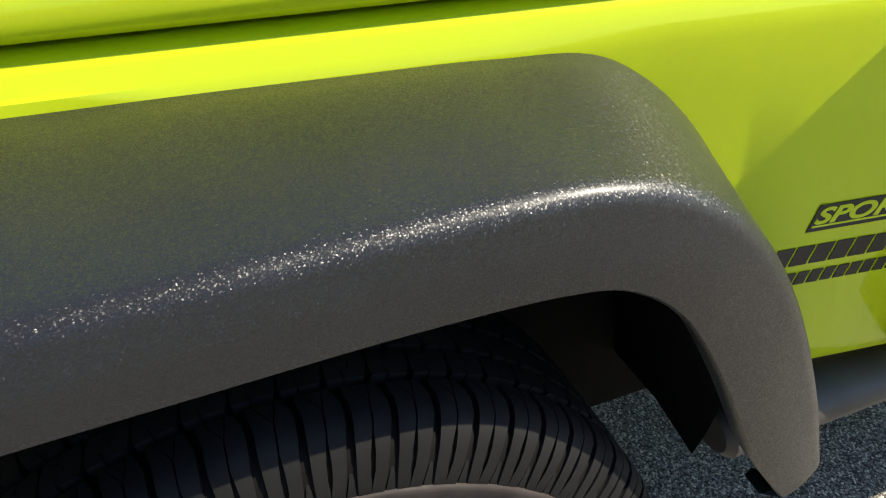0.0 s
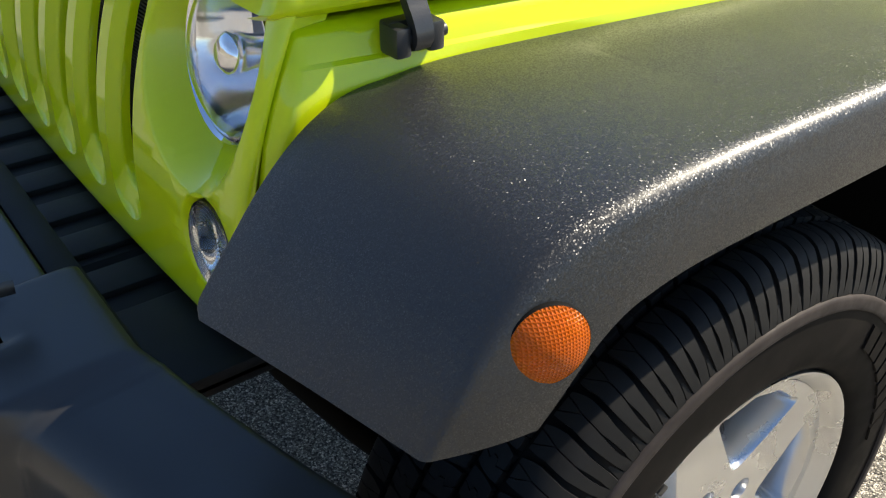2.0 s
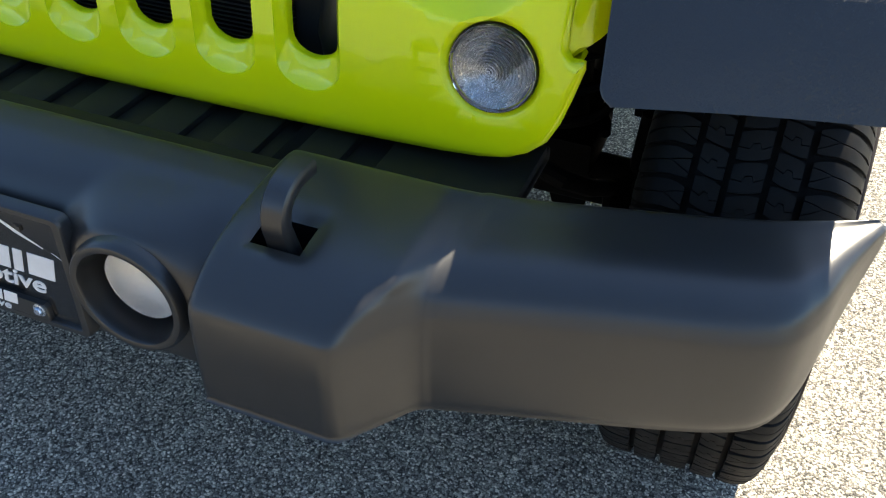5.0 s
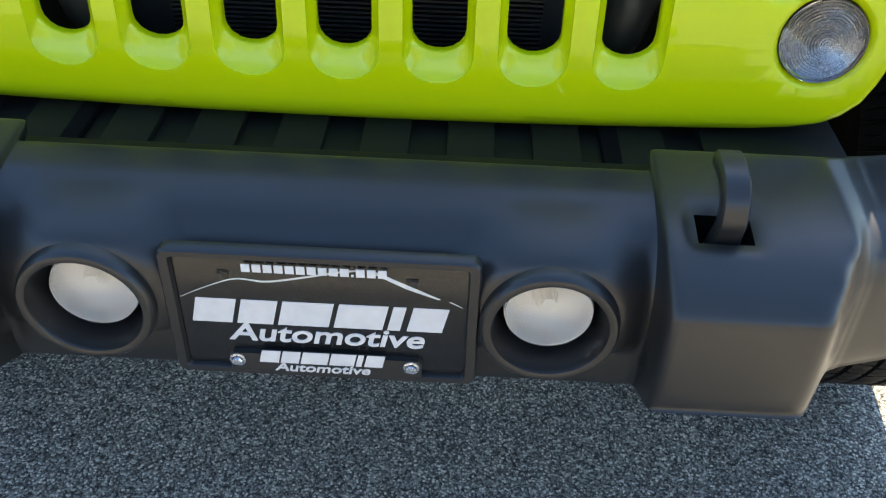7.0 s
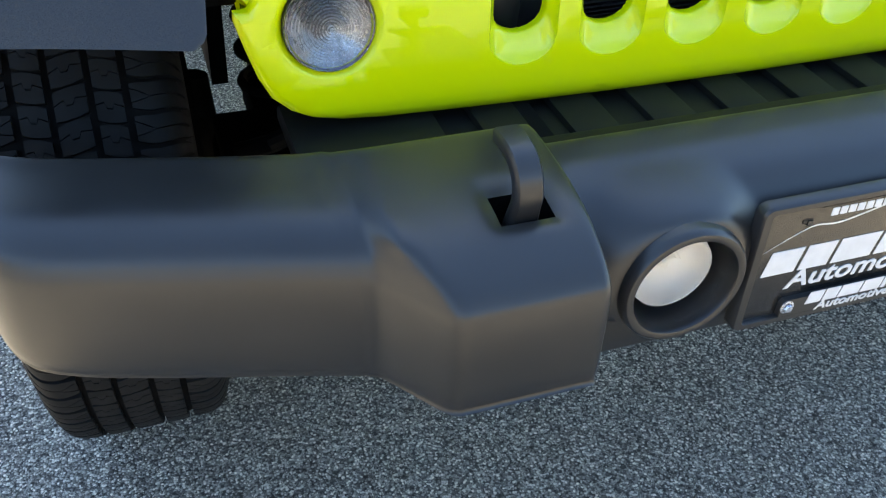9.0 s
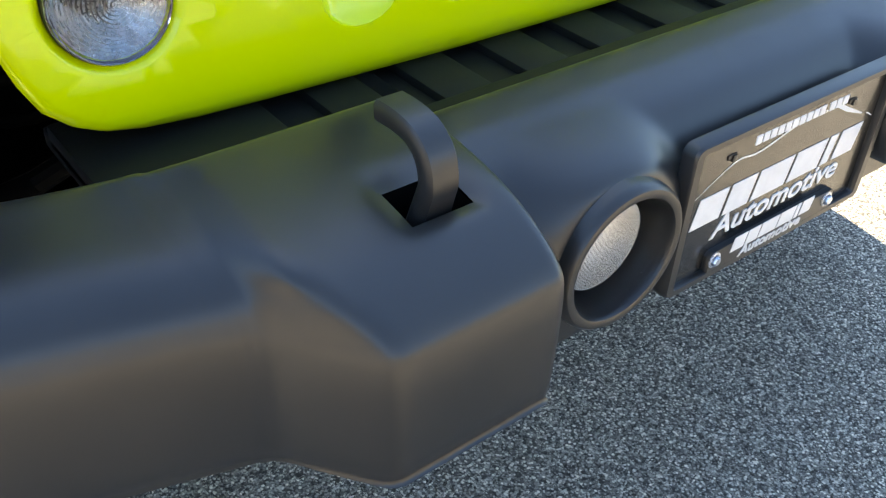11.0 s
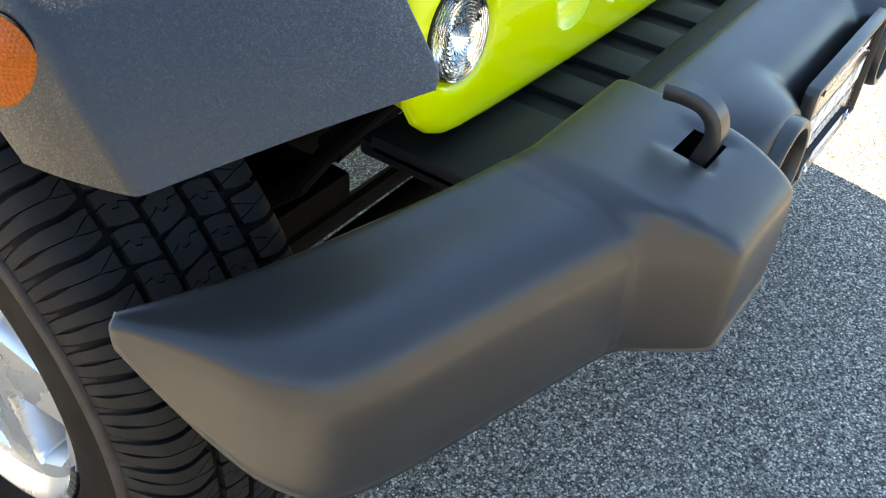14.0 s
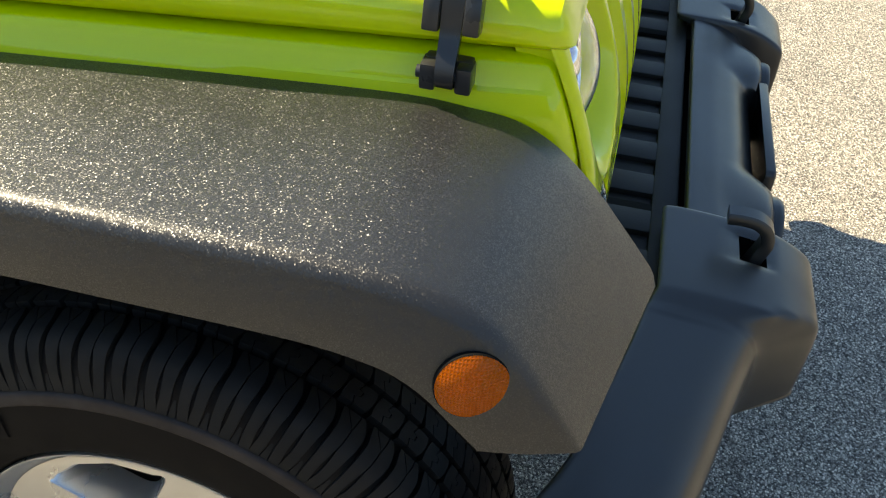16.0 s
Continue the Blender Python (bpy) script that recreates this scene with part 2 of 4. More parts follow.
def box(bm, lo, hi, bevel=0.0, m=None):
    made = bmesh.ops.create_cube(bm, size=1.0)["verts"]
    size, mid = Vector([abs(p - q) for p, q in zip(hi, lo)]), (Vector(hi) + Vector(lo)) / 2
    for v in made:
        v.co = Vector((v.co.x * size.x, v.co.y * size.y, v.co.z * size.z)) + mid
    if bevel:
        edges = {e for v in made for e in v.link_edges}
        made = bmesh.ops.bevel(bm, geom=list(edges), offset=bevel, segments=2, affect="EDGES", profile=0.6)["verts"]
    if m:
        for v in set(made):
            v.co = m @ v.co
    return made


def tube(bm, points, radius, sides=10, cap=True):
    """A round bar along a line of points."""
    pts = [Vector(p) for p in points]
    rows = []
    side = None
    for i, p in enumerate(pts):
        d = (pts[min(i + 1, len(pts) - 1)] - pts[max(i - 1, 0)]).normalized()
        ref = side if side and abs(side.dot(d)) < 0.95 else (Vector((0, 0, 1)) if abs(d.z) < 0.9 else Vector((1, 0, 0)))
        u = (ref - d * ref.dot(d)).normalized()
        side = u
        w = d.cross(u)
        r = radius[i] if isinstance(radius, (list, tuple)) else radius
        rows.append([p + (u * math.cos(a) + w * math.sin(a)) * r for a in np.linspace(0, 2 * math.pi, sides, endpoint=False)])
    loft(bm, rows, closed=True, cap=cap)


def revolve(bm, profile, m, sides=48, wrap=False):
    """Turns points (radius, along) round the z axis of m."""
    rows = []
    for a in np.linspace(0, 2 * math.pi, sides, endpoint=False):
        rows.append([m @ Vector((r * math.cos(a), r * math.sin(a), h)) for r, h in profile])
    loft(bm, rows, closed=wrap, wrap=True)


def axis_frame(origin, axis, up=(0, 0, 1)):
    """A frame whose z axis lies along the given one."""
    z = Vector(axis).normalized()
    x = Vector(up).cross(z)
    x = x.normalized() if x.length > 1e-4 else Vector((1, 0, 0))
    y = z.cross(x)
    m = Matrix((x, y, z)).transposed().to_4x4()
    m.translation = Vector(origin)
    return m


def mirrored(points, side):
    return [Vector((p[0] * side, p[1], p[2])) for p in points]


def letters(name, text, height, mat, parent, m, depth=0.0008, shear=0.0, stretch=1.0, label="", bold=0.0):
    cu = bpy.data.curves.new(name, "FONT")
    cu.body, cu.size, cu.extrude, cu.shear, cu.align_x = text, height, depth, shear, "CENTER"
    cu.offset = bold
    ob = new(name, cu)
    me = bpy.data.meshes.new_from_object(ob.evaluated_get(bpy.context.evaluated_depsgraph_get()))
    bpy.data.objects.remove(ob)
    me.name = name
    me.materials.append(mat)
    ob = new(name, me)
    ob.parent = parent
    ob.matrix_basis = m @ Matrix.Diagonal((stretch, 1, 1, 1))
    if label:
        tagged(ob, label)
    return ob


# ---- ground ----
def build_ground():
    bm = bmesh.new()
    rows = []
    steps = [-400, -40, -6, -2.5, -1, 0, 1, 2.5, 6, 40, 400]
    for y in steps:
        rows.append([(x, y, 0) for x in steps])
    loft(bm, rows)
    ob = link_mesh("ground", bm, ASPHALT, smooth=0)
    tagged(ob, "grey coarse-grained asphalt parking lot, half in the car's shadow", "ground", kind="structure")


build_ground()


def build_backdrop_walls():
    """Unseen dark walls, added in front of and beside the car to darken its reflections."""
    dark = varied(material("far_wall_plaster", grey(0.07), 0.8), (0.13, 0.12, 0.095), (0.17, 0.155, 0.125), 0.6, (0.75, 0.9))
    for name, lo, hi in (("wall_front", (-45, -31, 0), (45, -30, 7.5)), ("wall_side", (-36, -30, 0), (-35, 45, 7.5))):
        bm = bmesh.new()
        box(bm, lo, hi)
        tagged(link_mesh(name, bm, dark, smooth=0), "unseen dark tan wall added to darken the reflections", "wall", kind="structure")


build_backdrop_walls()


car = new("car")
tagged(car, "lime-green off-road car with black plastic fenders and bumper", "car")


# ---- body: side panels, cowl, hood ----
def side_x(y):
    """Half width of the body at the belt, from nose to cowl."""
    return 0.603 + 0.150 * (min(max(y, 0.33), 1.6) - 0.345)


def face_y(x, z):
    """The grille's front: upright below, bent back towards the hood, slightly crowned."""
    return 0.258 + 0.045 * x * x + 0.02 * (z - 0.757) + max(0.0, z - 0.78) ** 2


def flare(y):
    """How far the panel swells out towards the fender below."""
    return float(np.interp(y, [0.335, 0.338, 0.345, 0.36, 0.42, 0.5, 0.66, 0.85, 0.98, 1.08], [0.003, 0.006, 0.010, 0.014, 0.019, 0.014, 0.007, 0.006, 0.005, 0.0]))


def build_body():
    for s in (1, -1):
        bm = bmesh.new()
        rows = []
        for y in [0.335, 0.338, 0.345, 0.352, 0.36, 0.375, 0.395, 0.42, 0.46, 0.5, 0.55, 0.62, 0.7, 0.85, 1.0, 1.1, 1.15, 1.2, 1.25, 1.3, 1.42, 1.6, 1.9, 2.4]:
            x = side_x(y) - (0.012 if y < 0.337 else 0.004 if y < 0.34 else 0)
            low = 0.800 if y < 0.48 else 0.86 if y < 1.14 else 0.80 if y < 1.19 else 0.70 if y < 1.24 else 0.60 if y < 1.29 else 0.505
            gap = 1.023
            pts = [(x - 0.05, y, gap - 0.004), (x - 0.022, y, gap - 0.002), (x - 0.010, y, gap - 0.005), (x - 0.002, y, gap - 0.014), (x + 0.001 + 0.15 * flare(y), y, gap - 0.03), (x + 0.002 + 0.42 * flare(y), y, 0.99),
                   (x + 0.003 + 0.68 * flare(y), y, 0.972), (x + 0.004 + 0.88 * flare(y), y, 0.95), (x + 0.004 + flare(y), y, 0.92), (x + 0.004 + flare(y), y, low + 0.02), (x - 0.002, y, low + 0.004), (x - 0.02, y, low)]
            # The nose follows the grille's bent front, a narrow seam behind it.
            fade = max(0.0, 1 - (y - 0.335) / 0.09)
            pts = [(px, py + (face_y(0.6, pz) + 0.0145 - 0.335) * fade, pz) for px, py, pz in pts]
            rows.append(mirrored(pts, s))
        loft(bm, rows)
        part("side_panel", bm, PAINT, car, "lime-green painted steel side panel")
    # Firewall and inner bay, closed: one near-black box stands in for their shade.
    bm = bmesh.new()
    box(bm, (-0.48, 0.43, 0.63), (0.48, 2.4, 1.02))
    part("engine_bay", bm, BLACK, car, "solid black block for the unlit engine bay", 0)


def build_hood():
    bm = bmesh.new()
    rows = []
    for y, lift, inset in [(0.333, -0.004, 0.02), (0.336, 0.004, 0.012), (0.343, 0.03, 0.004), (0.352, 0.05, 0.0), (0.38, 0.058, 0), (0.5, 0.066, 0), (0.8, 0.082, 0), (1.1, 0.096, 0), (1.42, 0.11, 0)]:
        x = side_x(y) - inset
        g = 1.036
        k = lift / 0.066
        half = [(x - 0.035, y, g - 0.012), (x - 0.012, y, g - 0.004), (x - 0.004, y, g + 0.004 * k), (x - 0.003, y, g + 0.012 * k), (x - 0.008, y, g + 0.035 * k),
                (x - 0.022, y, g + 0.052 * k), (x - 0.05, y, g + 0.062 * k), (x - 0.12, y, g + 0.070 * k), (x - 0.3, y, g + 0.080 * k)]
        rows.append(half + [(0, y, g + 0.084 * k)] + [(-p[0], p[1], p[2]) for p in reversed(half)])
    loft(bm, rows)
    hood = part("hood", bm, PAINT, car, "closed lime-green painted hood")
    # Windscreen frame, cabin block behind the hood, closing the car.
    bm = bmesh.new()
    rows = []
    for y, z0, z1, w in [(1.42, 0.52, 1.15, 0.755), (1.50, 0.52, 1.20, 0.755), (1.80, 0.52, 1.80, 0.70), (2.3, 0.52, 1.84, 0.70), (4.0, 0.52, 1.82, 0.70)]:
        rows.append([(-0.74, y, z0), (0.74, y, z0), (w, y, min(1.12, z1)), (w - 0.01, y, z1 - 0.03), (w - 0.05, y, z1), (-w + 0.05, y, z1), (-w + 0.01, y, z1 - 0.03), (-w, y, min(1.12, z1))])
    loft(bm, rows, closed=True, cap=True)
    part("cabin", bm, PAINT, car, "closed cabin behind the hood")
    for s in (1, -1):
        bm = bmesh.new()
        box(bm, (s * 0.74, 1.52, 0.515), (s * 0.842, 2.4, 1.085), 0.012)
        part("front_door", bm, PAINT, car, "closed lime-green front door")
    return hood


def build_latch(s):
    latch = new("hood_latch")
    latch.parent = car
    tagged(latch, "black rubber hood latch with strap and clamp")
    y0, x = 0.454, side_x(0.454)
    bm = bmesh.new()
    box(bm, (s * x - s * 0.004, y0 - 0.025, 0.992), (s * (x + 0.012), y0 + 0.025, 1.024), 0.004)
    for dy in (-0.0185, 0.0185):
        box(bm, (s * x, y0 + dy - 0.0085, 0.994), (s * (x + 0.029), y0 + dy + 0.0085, 1.0225), 0.0038)
    part("bracket", bm, SHINY_BLACK, latch)
    bm = bmesh.new()
    tube(bm, [(s * (x + 0.022), y0 - 0.0245, 1.011), (s * (x + 0.022), y0 + 0.0305, 1.011)], 0.0065, 12)
    part("pin", bm, BLACK_METAL, latch)
    bm = bmesh.new()
    path = spline([(x + 0.030, 1.000), (x + 0.036, 1.012), (x + 0.030, 1.030), (x + 0.018, 1.05), (x + 0.012, 1.075), (x + 0.004, 1.10), (x - 0.018, 1.122)], 18)
    rows = []
    for i, (px, pz) in enumerate(path):
        w = 0.009 + 0.003 * (i / 17)
        rows.append([(s * px, y0 - w, pz), (s * px, y0 + w, pz), (s * (px - 0.011), y0 + w, pz - 0.003), (s * (px - 0.011), y0 - w, pz - 0.003)])
    loft(bm, rows, closed=True, cap=True)
    part("strap", bm, SHINY_BLACK, latch)
    for dy in (-0.0205, 0.0205):
        low = pose(s * (x + 0.006), y0 + dy, 1.071, 0, s * -14, 0)
        bm = bmesh.new()
        box(bm, (-0.013, -0.0085, -0.019), (0.013, 0.0085, 0.019), 0.003, low)
        part("clamp", bm, SHINY_BLACK, latch)
        mid = pose(s * (x - 0.003), y0 + dy, 1.098, 0, s * -24, 0)
        bm = bmesh.new()
        box(bm, (-0.013, -0.0070, -0.019), (0.012, 0.0070, 0.019), 0.004, mid)
        part("clamp", bm, SHINY_BLACK, latch)
        top = pose(s * (x - 0.026), y0 + dy, 1.121, 0, s * -62, 0)
        bm = bmesh.new()
        box(bm, (-0.012, -0.0080, -0.020), (0.012, 0.0080, 0.018), 0.004, top)
        part("clamp", bm, SHINY_BLACK, latch)


build_body()
build_hood()
for s in (1, -1):
    build_latch(s)

# ---- grille with seven slots, headlamps and parking lamps ----
LAMP = (0.483, 0.968)
PARK = (0.525, 0.790)


def slot_outline(cx, half, low, high, n=10):
    pts = []
    r = half
    for a in np.linspace(math.pi, 2 * math.pi, n):
        pts.append((cx + r * math.cos(a), low + r * 0.8 + r * 0.8 * math.sin(a)))
    for a in np.linspace(0, math.pi, n):
        pts.append((cx + r * math.cos(a), high - r + r * math.sin(a)))
    return pts


def ring_outline(cx, cz, r, n=40):
    return [(cx + r * math.cos(a), cz + r * math.sin(a)) for a in np.linspace(0, 2 * math.pi, n, endpoint=False)]


def grille_edge():
    half = [(0.0, 0.667), (0.2, 0.668), (0.40, 0.671), (0.47, 0.673), (0.515, 0.6775), (0.545, 0.685), (0.570, 0.697), (0.589, 0.714), (0.601, 0.738), (0.611, 0.770), (0.620, 0.803),
            (0.619, 0.812), (0.606, 0.813), (0.600, 0.822), (0.600, 0.9), (0.599, 1.0), (0.596, 1.045), (0.58, 1.053), (0.3, 1.058)]
    return half + [(0.0, 1.06)] + [(-x, z) for x, z in reversed(half[1:])]


def inset(outline, d):
    out = []
    n = len(outline)
    for i in range(n):
        a, b = Vector(outline[i - 1]), Vector(outline[(i + 1) % n])
        t = (b - a).normalized()
        out.append((outline[i][0] - t.y * d, outline[i][1] + t.x * d))
    return out


def build_grille():
    bm = bmesh.new()
    at = lambda p, back=0.0: Vector((p[0], back, p[1]))  # noqa: E731
    loops = []
    edge = grille_edge()
    flat = inset(edge, 0.012)
    loops.append([bm.verts.new(at(p)) for p in flat])
    prev = loops[0]
    for d, back in ((0.006, 0.0015), (0.002, 0.0045), (0.0, 0.009), (0.0, 0.012), (0.010, 0.014), (0.014, 0.056)):
        ring = [bm.verts.new(at(p, back)) for p in inset(edge, d)]
        for i in range(len(ring)):
            j = (i + 1) % len(ring)
            bm.faces.new((prev[i], prev[j], ring[j], ring[i]))
        prev = ring

    def opening(outer, steps):
        first = [bm.verts.new(at(p)) for p in outer]
        loops.append(first)
        before = first
        for shape, back in steps:
            ring = [bm.verts.new(at(p, back)) for p in shape]
            for i in range(len(ring)):
                j = (i + 1) % len(ring)
                bm.faces.new((before[i], before[j], ring[j], ring[i]))
            before = ring

    for k in range(-3, 4):
        cx = 0.105 * k
        high = 1.035 - 0.004 * abs(k)
        opening(slot_outline(cx, 0.0395, 0.726, high), [(slot_outline(cx, 0.038, 0.7285, high - 0.001), 0.004), (slot_outline(cx, 0.033, 0.746, high - 0.008), 0.011),
                (slot_outline(cx, 0.0305, 0.7555, high - 0.012), 0.014), (slot_outline(cx, 0.030, 0.7575, high - 0.013), 0.017), (slot_outline(cx, 0.030, 0.7575, high - 0.013), 0.026)])
    for s in (1, -1):
        x, z = s * LAMP[0], LAMP[1]
        # The recess is wider towards the slots and longer below than beside the fender.
        def recess(r, squeeze, drop):
            out = []
            for px, pz in ring_outline(x, z, r):
                px = x + (px - x) * (squeeze if (px - x) * s > 0 else 1.0)
                out.append((px, pz if pz > z else z + (pz - z) * drop))
            return out

        opening(recess(0.119, 0.865, 1.12), [(recess(0.1165, 0.868, 1.11), 0.003), (recess(0.112, 0.88, 1.05), 0.012), (recess(0.101, 0.945, 1.0), 0.040), (ring_outline(x, z, 0.093), 0.062), (ring_outline(x, z, 0.090), 0.075)])
        x, z = s * PARK[0], PARK[1]
        opening(ring_outline(x, z, 0.057), [(ring_outline(x, z, 0.0545), 0.0015), (ring_outline(x, z, 0.050), 0.006), (ring_outline(x, z, 0.048), 0.009), (ring_outline(x, z, 0.048), 0.03)])
    edges = []
    for loop in loops:
        for i in range(len(loop)):
            a, b = loop[i], loop[(i + 1) % len(loop)]
            edges.append(bm.edges.get((a, b)) or bm.edges.new((a, b)))
    bmesh.ops.triangle_fill(bm, edges=edges, use_beauty=True, use_dissolve=False)
    for z in np.arange(0.66, 1.07, 0.02):
        bmesh.ops.bisect_plane(bm, geom=bm.verts[:] + bm.edges[:] + bm.faces[:], plane_co=(0, 0, z), plane_no=(0, 0, 1))
    for x in np.arange(-0.58, 0.59, 0.0725):
        bmesh.ops.bisect_plane(bm, geom=bm.verts[:] + bm.edges[:] + bm.faces[:], plane_co=(x, 0, 0), plane_no=(1, 0, 0))
    bmesh.ops.bisect_plane(bm, geom=bm.verts[:] + bm.edges[:] + bm.faces[:], plane_co=(0, 0, 0.690), plane_no=(0, 0, 1))
    for v in bm.verts:
        # The lowest strip turns under.
        v.co.y += face_y(v.co.x, v.co.z) + 0.55 * max(0.0, 0.690 - v.co.z)
    grille = part("grille", bm, PAINT, car, "lime-green seven-slot front grille", 50)
    # Radiator behind the slots.
    bm = bmesh.new()
    box(bm, (-0.45, 0.395, 0.66), (0.45, 0.42, 1.03))
    part("radiator", bm, BLACK_METAL, car, "black finned radiator behind the grille", 0)
    for k in range(54):
        bm = bmesh.new()
        z = 0.70 + 0.006 * k
        box(bm, (-0.225, 0.372, z), (0.225, 0.396, z + 0.0026))
        part("cooling_fin", bm, BLACK_METAL, grille, "", 0)
    for s in (1, -1):
        bm = bmesh.new()
        pts = [(s * 0.30, 0.37, 0.70), (s * 0.315, 0.35, 0.76), (s * 0.325, 0.345, 0.80), (s * 0.31, 0.36, 0.90)]
        tube(bm, pts, [0.02, 0.03, 0.03, 0.02], 12)
        part("horn", bm, BLACK_METAL, car, "dark grey horn behind the grille")
    return grille


build_grille()


def build_headlamp(s):
    lamp = new("headlamp")
    lamp.parent = car
    tagged(lamp, "round clear-glass headlamp with chrome reflector")
    m = axis_frame((s * LAMP[0], face_y(*LAMP) + 0.036, LAMP[1]), (0, -1, 0.2))
    bm = bmesh.new()
    revolve(bm, [(0.0, -0.085), (0.02, -0.083), (0.045, -0.068), (0.065, -0.045), (0.080, -0.015), (0.086, 0.004)], m, 64)
    part("reflector", bm, REFLECTOR, lamp, "faceted chrome reflector", 60)
    bm = bmesh.new()
    revolve(bm, [(0.0915, -0.01), (0.0925, 0.004), (0.0895, 0.010), (0.086, 0.006), (0.085, -0.004)], m, 64)
    part("rim", bm, CHROME, lamp, "thin chrome rim")
    bm = bmesh.new()
    dome = [(r, 0.034 * (1 - (r / 0.088) ** 2) + 0.004) for r in np.linspace(0.0, 0.088, 14)]
    revolve(bm, dome + [(r, h - 0.003) for r, h in reversed(dome)], m, 64)
    lens = part("lens", bm, GLASS, lamp, "domed clear glass lens", 60)
    lens.visible_shadow = False
    bm = bmesh.new()
    revolve(bm, [(0.0, 0.016), (0.012, 0.015), (0.021, 0.009), (0.023, 0.0), (0.020, -0.012), (0.016, -0.05)], m, 24)
    part("bulb_shield", bm, CHROME, lamp, "round chrome bulb shield", 60)


def build_parking_lamp(s):
    lamp = new("parking_lamp")
    lamp.parent = car
    tagged(lamp, "round clear parking lamp with ringed lens")
    m = axis_frame((s * PARK[0], face_y(*PARK), PARK[1]), (0, -1, 0.1))
    bm = bmesh.new()
    revolve(bm, [(0.048, -0.02), (0.0482, -0.005), (0.0478, -0.0035), (0.0474, -0.005)], m, 48)
    part("rim", bm, BLACK_METAL, lamp, "thin black rim")
    bm = bmesh.new()
    prof = []
    for i in range(46):
        r = 0.0473 * i / 45
        prof.append((r, -0.002 + 0.009 * (1 - (r / 0.0473) ** 2) + (0.0007 if i % 3 == 1 else -0.0007 if i % 3 == 2 else 0)))
    revolve(bm, prof + [(0.0473, -0.004), (0.0, -0.004)], m, 72)
    lens = part("lens", bm, GLASS, lamp, "clear lens with concentric ribs", 20)
    lens.visible_shadow = False
    bm = bmesh.new()
    revolve(bm, [(0.0, -0.034), (0.012, -0.033), (0.030, -0.024), (0.0445, -0.006)], m, 40)
    part("reflector", bm, DULL_REFLECTOR, lamp, "grey metallic reflector", 60)
    bm = bmesh.new()
    revolve(bm, [(0.0, -0.006), (0.006, -0.007), (0.0095, -0.011), (0.0095, -0.032)], m, 16)
    part("bulb", bm, BLACK_METAL, lamp, "small dark bulb base")


for s in (1, -1):
    build_headlamp(s)
    build_parking_lamp(s)


# ---- front bumper ----
CENTRE = [(0.12, 0.492), (0.044, 0.492), (0.031, 0.500), (0.028, 0.555), (0.029, 0.612), (0.038, 0.645), (0.064, 0.675), (0.098, 0.689), (0.124, 0.694), (0.147, 0.695), (0.151, 0.684)]
HORN = [(0.12, 0.527), (-0.024, 0.527), (-0.035, 0.533), (-0.038, 0.575), (-0.038, 0.635), (-0.031, 0.657), (0.000, 0.677), (0.040, 0.691), (0.10, 0.699), (0.176, 0.702), (0.181, 0.692)]
WING = [(0.15, 0.514), (0.060, 0.514), (0.048, 0.522), (0.044, 0.560), (0.044, 0.628), (0.0485, 0.651), (0.062, 0.670), (0.094, 0.6845), (0.14, 0.692), (0.188, 0.695), (0.193, 0.685)]
CAP = (0.6855, 0.693, 0.696, 0.686)
FOG = (0.233, 0.5965)
HOLE = (0.369, 0.4235, 0.038, 0.081)


def mix_profile(a, b, k):
    return [tuple(p * (1 - k) + q * k for p, q in zip(u, v)) for u, v in zip(a, b)]


def wing_sections():
    n = 36
    front = spline([(0.552, 0.046), (0.63, 0.069), (0.757, 0.103), (0.835, 0.126), (0.874, 0.150), (0.897, 0.19), (0.911, 0.235), (0.926, 0.275), (0.938, 0.301)], n)
    back = spline([(0.556, 0.192), (0.63, 0.207), (0.75, 0.237), (0.81, 0.254), (0.845, 0.267), (0.871, 0.279), (0.893, 0.289), (0.912, 0.298), (0.927, 0.305)], n)
    low = spline([(0.514,), (0.514,), (0.516,), (0.520,), (0.525,), (0.540,), (0.572,), (0.620,), (0.662,)], n)[:, 0]
    out = []
    for i, (f, k, z) in enumerate(zip(front, back, low)):
        f, k = Vector((f[0], f[1])), Vector((k[0], k[1]))
        depth = (k - f).length
        d = (k - f) / max(depth, 1e-6)
        e = min(1.0, max(0.0, (i - 20) / 12))
        h = 0.62 - z
        prof = [(0.105, z), (0.016, z), (0.004, z + 0.008), (0.0, max(z + 0.010, z + h * 0.42)), (0.0, max(z + 0.014, 0.628 + 0.030 * e)), (0.0045 - 0.002 * e, 0.651 + 0.027 * e), (0.018 - 0.008 * e, 0.670 + 0.017 * e), (0.050, 0.6845 + 0.0065 * e), (0.106, 0.691 + 0.002 * e)]
        scale = min(1.0, depth / 0.13)
        pts = [(f.x + d.x * a * scale, f.y + d.y * a * scale, b) for a, b in prof]
        pts += [(k.x, k.y, 0.695), (k.x + d.x * 0.004, k.y + d.y * 0.004, 0.685)]
        # The cap's top runs on a little over the wing before it steps down.
        cap = 1.0 if i < 1 else 0.0
        pts = [(p[0], p[1], p[2] + (CAP[n - 7] - p[2]) * cap if n >= 7 else p[2]) for n, p in enumerate(pts)]
        if i == 1:
            for at, drop in ((0.30, 0.08), (0.55, 0.5), (0.80, 0.92)):
                out.append([tuple(a * (1 - (drop if n >= 7 and c == 2 else at)) + b * (drop if n >= 7 and c == 2 else at) for c, (a, b) in enumerate(zip(p, q))) for n, (p, q) in enumerate(zip(last, pts))])
        last = pts
        out.append(pts)
    return out


